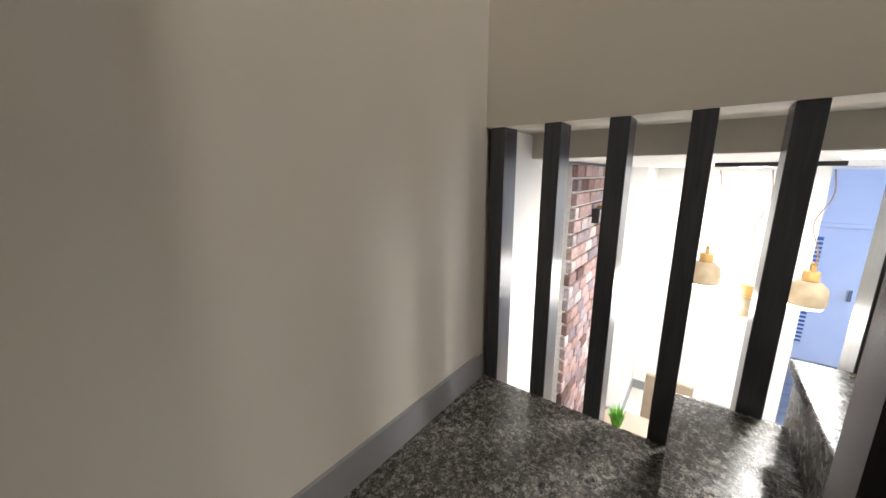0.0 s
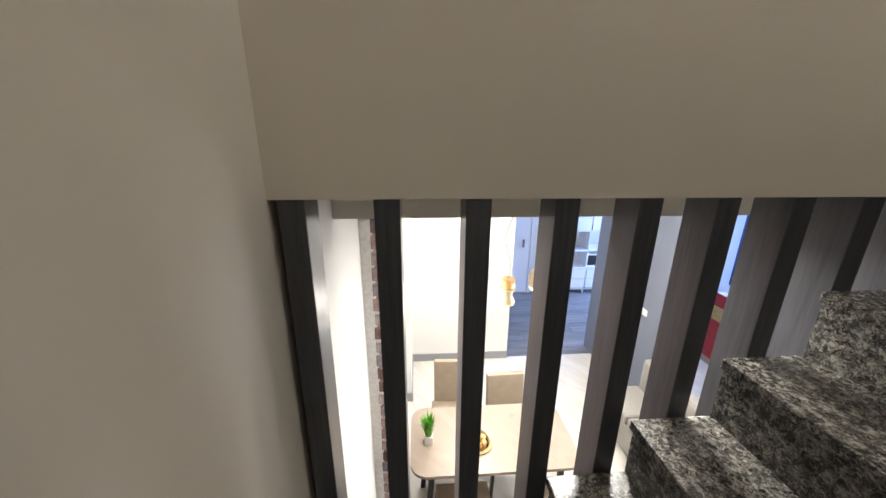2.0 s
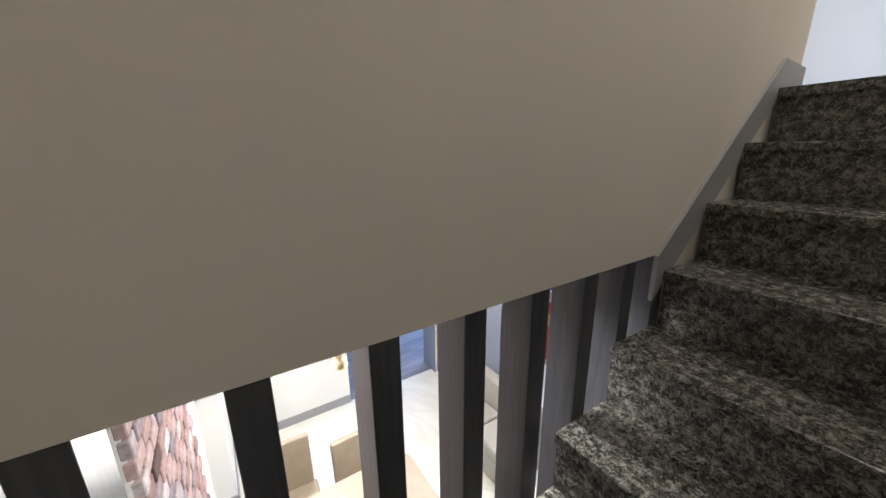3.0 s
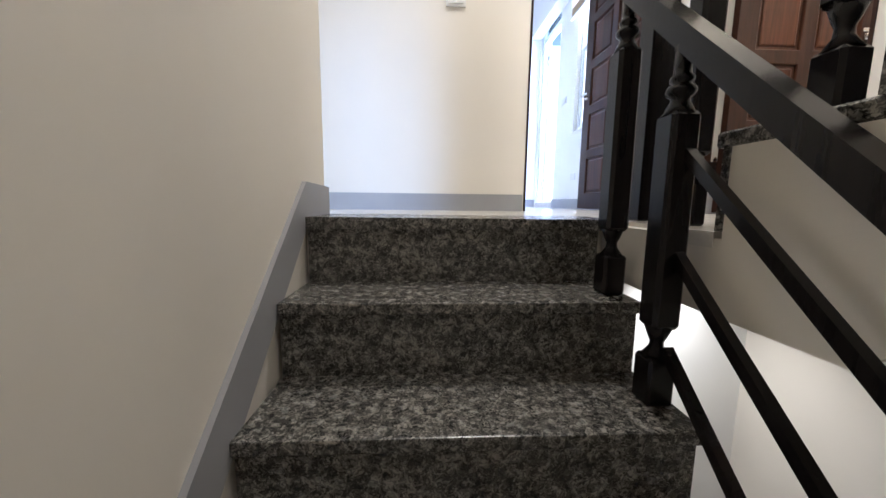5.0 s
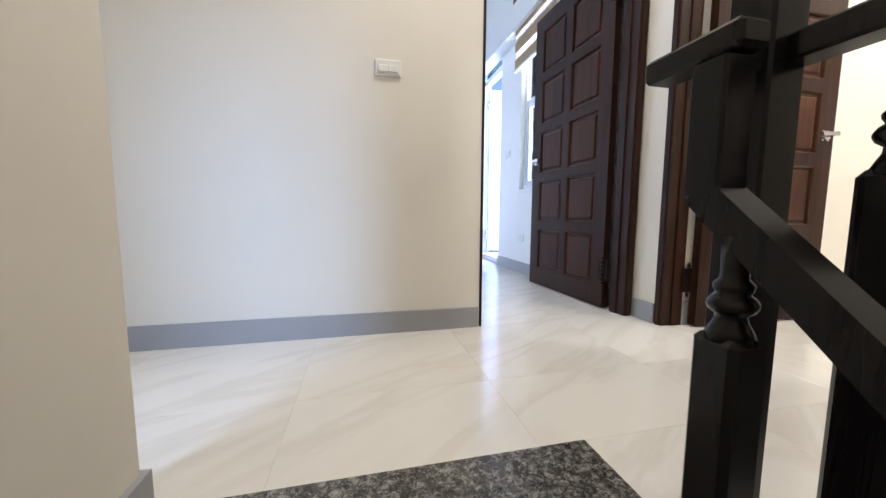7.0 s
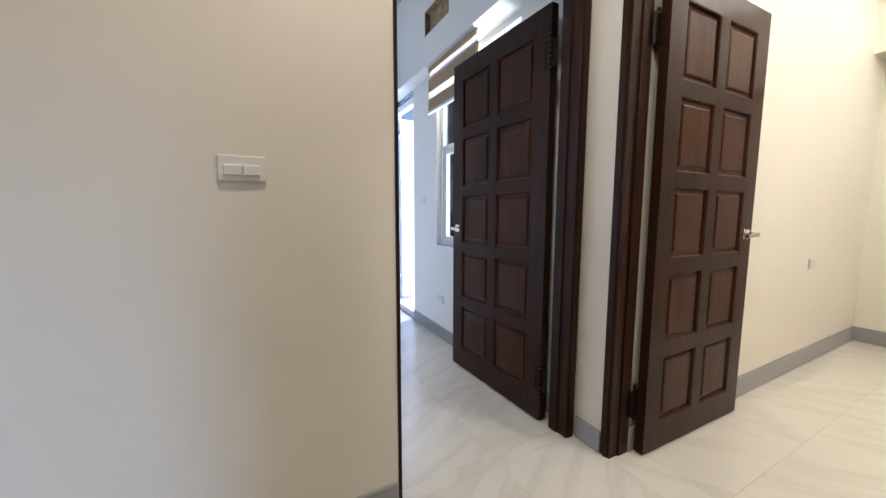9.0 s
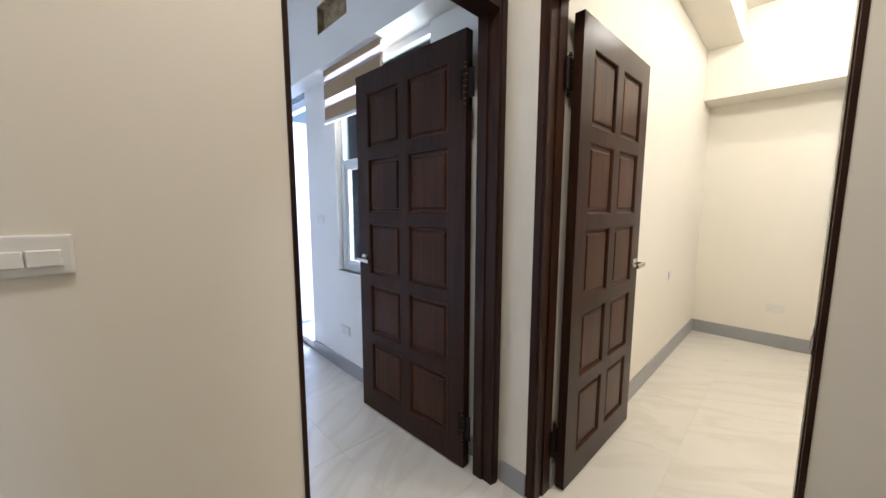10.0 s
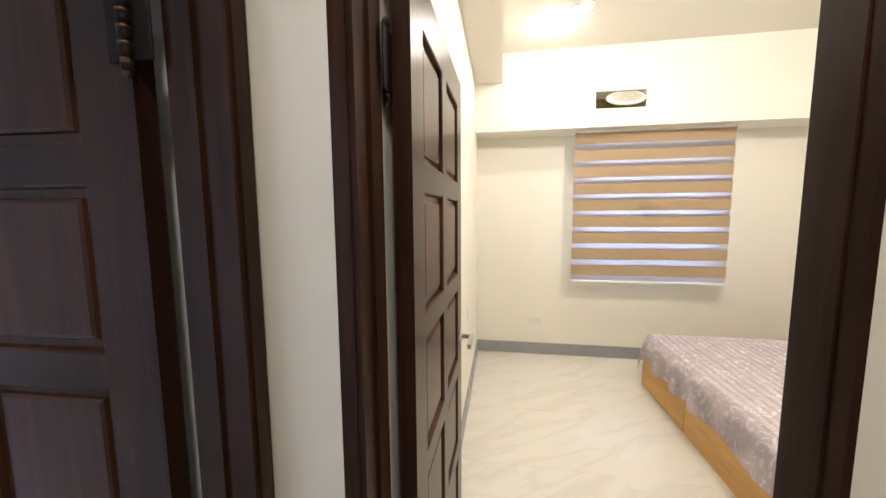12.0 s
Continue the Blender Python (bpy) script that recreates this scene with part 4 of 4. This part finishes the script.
# brick pillar
pil = built("wall_brick_pillar", MORTAR, [(-1.66, -0.66, 0.06, 0.112, DOWN, -0.60)], "white mortar bed of the old brick facing")
bw, bh = 0.115, 0.058
bmc = {}
rows_n = 36
brng = random.Random(4)
for r in range(rows_n):
    z = DOWN + 0.03 + r * 0.069
    x = -0.655 - (0.0 if r % 2 else bw / 2)
    xs = [(-0.652, -0.652 - (bw if r % 2 else bw / 2))]
    xx = xs[0][1] - 0.011
    while xx - bw > -1.68:
        xs.append((xx, xx - bw))
        xx -= bw + 0.011
    for a, b in xs:
        w = round(a - b, 3)
        if w not in bmc:
            bm = bmesh.new()
            box(bm, -w / 2, w / 2, 0, 0.03, -bh / 2, bh / 2, bev=0.004)
            me = bpy.data.meshes.new("brick")
            bm.to_mesh(me)
            bm.free()
            me.materials.append(BRICK)
            bmc[w] = me
        o = new("brick", bmc[w])
        o.parent = pil
        o.location = ((a + b) / 2, 0.103 + brng.uniform(-0.003, 0.004), z + bh / 2)
th = thing("wall_fuse_box", -1.0, 0.135, -0.87, "small black box on the brick facing", "wall box")
boxes("case", BLACKMETAL, [(-0.05, 0.05, 0, 0.04, -0.04, 0.04)], th, bev=0.003)
boxes("side_bracket", LAMPWOOD, [(-0.095, -0.052, 0, 0.045, -0.04, 0.05)], th)


def pendant(y, zb, kind):
    p = thing("pendant_lamp", -1.42, y, zb, "pale wood and stone-coloured " + kind + " pendant lamp over the table", "pendant lamp", "pendant lamps over the table")
    bm = bmesh.new()
    if kind == "bell":
        lathe(bm, [(0.074, 0.0), (0.078, 0.01), (0.08, 0.06), (0.072, 0.10), (0.045, 0.125), (0.03, 0.13)], 28)
        hz = 0.13
    else:
        lathe(bm, [(0.05, 0.0), (0.052, 0.02), (0.035, 0.055), (0.032, 0.07), (0.045, 0.10), (0.05, 0.12)], 28)
        hz = 0.12
    part("shade", bm, CONCRETE, p, "stone-coloured lamp shade")
    bm = bmesh.new()
    if kind == "bell":
        lathe(bm, [(0.032, hz), (0.034, hz + 0.004), (0.034, hz + 0.045), (0.03, hz + 0.05)], 20)
        for s in (-1, 1):
            box(bm, s * 0.022 - 0.005, s * 0.022 + 0.005, -0.008, 0.008, hz + 0.05, hz + 0.09)
        box(bm, -0.027, 0.027, -0.008, 0.008, hz + 0.085, hz + 0.095)
    else:
        lathe(bm, [(0.044, hz), (0.046, hz + 0.004), (0.046, hz + 0.06), (0.042, hz + 0.065)], 20)
    part("cap", bm, LAMPWOOD, p, "turned pale wood cap")
    top = -0.62 - zb
    bm = bmesh.new()
    pts = [Vector((0.02 * math.sin(k * 0.8) * math.sin(math.pi * k / 14), 0.03 * math.sin(math.pi * k / 14) * math.cos(k * 0.5), hz + 0.06 + (top - hz - 0.06) * k / 14)) for k in range(15)]
    for a, b in zip(pts, pts[1:]):
        beam(bm, a, b, 0.005, 0.005, (0, 1, 0))
    part("cord", bm, CORD, p, "thin pale hanging cord")
    bm = bmesh.new()
    r = 0.068 if kind == "bell" else 0.03
    lathe(bm, [(r, -0.012 if kind == "bell" else 0.004), (r, 0.012)], 24)
    part("bulb", bm, BULBGLOW, p, "glowing lamp disc")
    d = bpy.data.lights.new("pendant_light", "POINT")
    d.energy, d.color, d.shadow_soft_size = 5, (1.0, 0.93, 0.84), 0.06
    l = new("pendant_light", d)
    l.location = (-1.42, y, zb - 0.09)
    return p


pendant(0.68, -1.275, "bell")
pendant(0.895, -1.43, "hourglass")
pendant(1.118, -1.312, "bell")
tk = thing("pendant_track", -1.42, 0.90, -0.582, "thin black ceiling bar carrying three pendant lamps", "ceiling bar")
boxes("bar", BLACKMETAL, [(-0.02, 0.02, -0.25, 0.25, -0.022, 0.0)], tk, bev=0.002)
for n, (x, y) in enumerate([(-0.55, 1.05), (-1.5, 2.1), (-2.5, 0.9), (-1.2, 3.6)]):
    dl = thing("ceiling_downlight", x, y, -0.582, "flat round ceiling downlight, lit bright white", "ceiling lamp", "round downlights in the dining room ceiling")
    bm = bmesh.new()
    lathe(bm, [(0.085, -0.012), (0.085, -0.001)], 28)
    part("diffuser", bm, LAMPGLOW, dl)
    d = bpy.data.lights.new("downlight", "AREA")
    d.shape, d.size, d.energy, d.color = "DISK", 0.2, 18, (1.0, 0.96, 0.88)
    l = new("downlight", d)
    l.location = (x, y, -0.62)

# dining table
tb = thing("dining_table", -1.215, 0.785, DOWN, "dining table with rounded stone-coloured top and slim black legs", "dining table")
bm = bmesh.new()
pts = []
for cx, cy, a0 in ((0.18, 0.45, 0), (-0.18, 0.45, 90), (-0.18, -0.45, 180), (0.18, -0.45, 270)):
    for k in range(7):
        a = radians(a0 + 15 * k)
        pts.append((cx + 0.11 * math.cos(a), cy + 0.11 * math.sin(a)))
prism(bm, pts, "z", 0.728, 0.75)
part("tabletop", bm, TABLETOP, tb, "beige marbled table top")
for sx in (-1, 1):
    for sy in (-1, 1):
        bm = bmesh.new()
        beam(bm, (sx * 0.22, sy * 0.42, 0.728), (sx * 0.25, sy * 0.48, 0.0), 0.035, 0.035, (0, 1, 0))
        part("leg", bm, BLACKMETAL, tb)


def chair(x, y, rz, label):
    c = thing("dining_chair", x, y, DOWN, label, "dining chair", "chairs round the dining table", rz)
    boxes("seat", LEATHER, [(-0.18, 0.18, -0.2, 0.2, 0.42, 0.48)], c, bev=0.02, seg=3)
    bm = bmesh.new()
    box(bm, -0.16, 0.16, -0.025, 0.025, 0.0, 0.40, bev=0.018, seg=3)
    bm.transform(Matrix.Translation((0, -0.2, 0.47)) @ Matrix.Rotation(radians(7), 4, "X"))
    part("backrest", bm, LEATHER, c, "padded beige leather backrest with stitched edge")
    for sx in (-1, 1):
        for sy in (-1, 1):
            bm = bmesh.new()
            beam(bm, (sx * 0.17, sy * 0.16, 0.43), (sx * 0.2, sy * 0.2, 0.0), 0.025, 0.025, (0, 1, 0))
            part("leg", bm, BLACKMETAL, c)
    return c


chair(-1.70, 0.57, -93, "beige leather dining chair with black legs behind the table")
chair(-1.49, 1.02, -88, "beige leather dining chair with black legs behind the table")
chair(-0.90, 0.57, 90, "beige leather dining chair with black legs before the table")
chair(-0.90, 1.17, 90, "beige leather dining chair with black legs before the table")

pot = thing("potted_grass", -1.19, 0.348, DOWN + 0.75, "small white cube pot with bright green artificial grass", "potted plant")
boxes("pot", CERAMIC, [(-0.03, 0.03, -0.03, 0.03, 0, 0.06)], pot, bev=0.004, seg=2)
bm = bmesh.new()
rg = random.Random(2)
for k in range(160):
    a, l, h = rg.uniform(0, 6.283), rg.uniform(0.0, 0.028), rg.uniform(0.10, 0.165)
    ox, oy = l * math.cos(a), l * math.sin(a)
    s = rg.uniform(0.015, 0.06)
    p0 = Vector((ox * 0.8, oy * 0.8, 0.055))
    p1 = p0 + Vector((math.cos(a) * s * 0.4, math.sin(a) * s * 0.4, h * 0.6))
    p2 = p0 + Vector((math.cos(a) * s, math.sin(a) * s, h))
    t = Vector((-math.sin(a), math.cos(a), 0)) * 0.0042
    v = [bm.verts.new(q) for q in (p0 - t, p0 + t, p1 + t, p2, p1 - t)]
    bm.faces.new(v)
part("grass", bm, GRASS, pot, "bright green plastic grass blades")
bowl = thing("fruit_dish", -1.15, 0.685, DOWN + 0.75, "round amber dish with fruit under a clear glass dome", "dish")
bm = bmesh.new()
lathe(bm, [(0.05, 0.0), (0.09, 0.005), (0.095, 0.012), (0.05, 0.008)], 32)
part("plate", bm, AMBER, bowl)
for k in range(6):
    bm = bmesh.new()
    bmesh.ops.create_icosphere(bm, subdivisions=2, radius=0.021, matrix=Matrix.Translation((0.042 * math.cos(k * 1.05), 0.042 * math.sin(k * 1.05), 0.028)))
    for f in bm.faces:
        f.smooth = True
    part("fruit", bm, AMBER, bowl, "small orange fruit")
bm = bmesh.new()
lathe(bm, [(0.08, 0.01), (0.08, 0.03), (0.06, 0.065), (0.03, 0.082), (0.008, 0.088)], 28)
part("dome", bm, BOWLGLASS, bowl, "clear glass dome")

# ---- ground storey: niche, sofa, kitchen ----
nc = thing("drawer_chest", -2.84, 2.62, DOWN, "light oak chest of drawers in a niche", "chest of drawers")
boxes("body", OAK, [(-0.25, 0.25, 0.02, 0.32, 0.0, 1.0)], nc)
for k in range(6):
    boxes("drawer", OAK, [(-0.243, 0.243, 0.0, 0.019, 0.05 + k * 0.155, 0.195 + k * 0.155)], nc, bev=0.003)
boxes("top", LAMPWOOD, [(-0.255, 0.255, -0.01, 0.32, 1.0, 1.025)], nc, "orange-brown wooden top")
for z in (-1.77, -1.41, -1.08):
    sh = thing("glass_shelf", -2.84, 2.62, z, "clear greenish glass shelf in the niche", "shelf", "glass shelves in the niche")
    boxes("shelf_board", SHELFGLASS, [(-0.25, 0.25, 0.0, 0.32, 0.0, 0.01)], sh)
orchid = thing("orchid", -2.80, 2.72, -1.40, "white artificial orchid in a low dark pot on a glass shelf", "potted plant")
bm = bmesh.new()
lathe(bm, [(0.03, 0.0), (0.045, 0.02), (0.042, 0.04)], 16)
part("pot", bm, BLACKMETAL, orchid)
bm = bmesh.new()
for k in range(5):
    bmesh.ops.create_uvsphere(bm, u_segments=10, v_segments=6, radius=0.05, matrix=Matrix.Translation((0.03 * math.cos(k * 1.256), 0.04 * math.sin(k * 1.256), 0.18 + 0.01 * (k % 2))) @ Matrix.Diagonal((1, 0.8, 0.2, 1)))
part("petals", bm, PETAL, orchid)
bm = bmesh.new()
beam(bm, (0, 0, 0.03), (0.01, 0.0, 0.18), 0.005, 0.005, (0, 1, 0))
part("stem", bm, LEAF, orchid)
outlet(-2.35, 2.6, -2.03, "y", "white double light switch on the grey partition")

so = thing("sofa", -1.62, 2.3, DOWN, "low grey-beige fabric sofa against the grey partition", "sofa")
boxes("base", SOFA, [(-0.42, 0.42, -0.20, 0.28, 0.08, 0.34)], so, bev=0.03, seg=2)
boxes("seat_cushion", SOFA, [(-0.40, -0.005, -0.22, 0.14, 0.34, 0.45), (0.005, 0.40, -0.22, 0.14, 0.34, 0.45)], so, bev=0.035, seg=3)
boxes("backrest", SOFA, [(-0.42, 0.42, 0.15, 0.28, 0.34, 0.74)], so, bev=0.05, seg=3)
bs = thing("wall_hanging", -2.7, 4.44, DOWN, "deep blue cloth hanging behind the red-covered table", "wall hanging")
bm = bmesh.new()
n = 44
for k in range(n):
    a, b = (-0.6 + 1.2 * q / n for q in (k, k + 1))
    ya, yb = (0.014 * math.sin(q * 26) for q in (a, b))
    v = [bm.verts.new(p) for p in ((a, ya, 0.92), (b, yb, 0.92), (b, yb, 2.48), (a, ya, 2.48), (a, ya + 0.012, 0.92), (b, yb + 0.012, 0.92), (b, yb + 0.012, 2.48), (a, ya + 0.012, 2.48))]
    for f in ((0, 1, 2, 3), (7, 6, 5, 4), (3, 2, 6, 7), (4, 5, 1, 0)):
        bm.faces.new([v[q] for q in f]).smooth = True
bmesh.ops.remove_doubles(bm, verts=bm.verts, dist=0.0001)
part("cloth", bm, BLUECLOTH, bs)
boxes("pole", BLACKMETAL, [(-0.64, 0.64, -0.01, 0.01, 2.48, 2.50)], bs)
rd = thing("altar_cloth", -2.6, 4.2, DOWN, "red and gold patterned cloth over a low wooden table", "table cloth")
boxes("table", OAK, [(-0.5, 0.3, -0.2, 0.2, 0.0, 0.9)], rd)
boxes("cloth", RED, [(-0.58, 0.32, -0.22, -0.205, 0.1, 0.96)], rd)
boxes("trim_band", GOLD, [(-0.58, 0.32, -0.226, -0.221, 0.62, 0.80)], rd, "gold embroidered band")

ku = thing("kitchen_shelf_unit", -5.1, 2.68, DOWN, "white open kitchen shelf unit with drawers", "shelf unit")
boxes("carcass", LAC, [(-0.4, 0.0, 0.0, 0.03, 0.08, 2.45), (-0.4, 0.0, 0.70, 0.72, 0.52, 1.22), (-0.4, 0.0, 1.40, 1.43, 0.08, 2.45), (-0.4, -0.37, 0.03, 1.40, 0.08, 2.45)], ku)
boxes("leg", ALU, [(-0.06, -0.03, y, y + 0.03, 0.0, 0.08) for y in (0.02, 0.7, 1.38)], ku)
for z in (0.08, 0.50, 0.83, 1.20, 2.42):
    boxes("shelf", LAC, [(-0.37, 0.0, 0.03, 1.40, z, z + 0.025)], ku)
for y in (0.03, 0.72):
    boxes("drawer", LAC, [(0.0, 0.018, y + 0.004, y + 0.676, 0.12, 0.30)], ku, bev=0.003)
    boxes("drawer", LAC, [(0.0, 0.018, y + 0.004, y + 0.676, 0.306, 0.49)], ku, bev=0.003)
    boxes("cupboard_door", LAC, [(0.0, 0.018, y + 0.004, y + 0.676, 1.23, 2.41)], ku, bev=0.003)
ml = thing("microwave", -5.28, 3.58, DOWN + 0.525, "black fronted white microwave on the kitchen shelf", "microwave")
boxes("case", LAC, [(-0.15, 0.12, -0.16, 0.20, 0.0, 0.23)], ml, bev=0.005)
boxes("door", BLACKMETAL, [(0.12, 0.13, -0.15, 0.1, 0.02, 0.21)], ml)
pt = thing("pothos_plant", -5.24, 3.05, DOWN + 0.855, "green pothos in a white bowl on the kitchen shelf", "potted plant")
bm = bmesh.new()
lathe(bm, [(0.05, 0.0), (0.075, 0.04), (0.07, 0.08)], 20)
part("pot", bm, CERAMIC, pt)
bm = bmesh.new()
for k in range(42):
    a, e, r = rg.uniform(0, 6.28), rg.uniform(0.0, 0.13), rg.uniform(0.03, 0.2)
    c = Vector((r * math.cos(a) * 0.5, r * math.sin(a), 0.09 + e))
    d1 = Vector((math.cos(a), math.sin(a), rg.uniform(-0.5, 0.4))) * 0.04
    d2 = Vector((-math.sin(a), math.cos(a), rg.uniform(-0.3, 0.3))) * 0.028
    v = [bm.verts.new(c + q) for q in (-d1, d2 - d1 * 0.2, d1, -d2 - d1 * 0.2)]
    bm.faces.new(v)
part("leaves", bm, LEAF, pt, "heart-shaped green leaves")
built("wall_kitchen_back", LAC, [(-5.34, -5.22, 0.2, 2.66, DOWN, -0.6)], "pale cool white kitchen back wall")

# louvred door in the kitchen back
ld = thing("louvred_door", -5.22, 1.98, DOWN, "white door with two columns of louvre slats in a moulded frame", "door")
boxes("door_frame", LAC, [(0.0, 0.03, -0.40, -0.35, 0, 1.86), (0.0, 0.03, 0.35, 0.40, 0, 1.86), (0.0, 0.03, -0.35, 0.35, 1.81, 1.86)], ld, bev=0.003)
boxes("leaf", LAC, [(0.0, 0.02, -0.34, -0.29, 0.01, 1.80), (0.0, 0.02, -0.10, 0.34, 0.01, 1.80), (0.0, 0.02, -0.29, -0.10, 0.01, 0.22), (0.0, 0.02, -0.29, -0.10, 0.98, 1.10), (0.0, 0.02, -0.29, -0.10, 1.68, 1.80)], ld)
boxes("backing", BLUEPAINT, [(0.0, 0.004, -0.29, -0.10, 0.22, 0.98), (0.0, 0.004, -0.29, -0.10, 1.10, 1.68)], ld)
boxes("handle", CHROME, [(0.02, 0.05, 0.20, 0.24, 0.90, 1.05)], ld, bev=0.003)
for z0, n in ((0.24, 13), (1.12, 10)):
    for k in range(n):
        bm = bmesh.new()
        beam(bm, (0.012, -0.29, z0 + 0.056 * k), (0.012, -0.10, z0 + 0.056 * k), 0.034, 0.008, (0.5, 0, 0.86))
        part("slat", bm, LAC, ld)

# ---- floor tiles ----
tiles(-0.9, XQ, 2.364, YP, 0.0, TILE)
tiles(0.906, XQ, 1.93, 2.364, 0.0, TILE)
tiles(0.868, XQ, 1.742, 1.93, 0.0, TILE)
tiles(-0.9, 1.86, YP, 5.98, 0.0, TILE)
tiles(XQ, 4.9, 0.1, 3.06, 0.0, TILEBED)
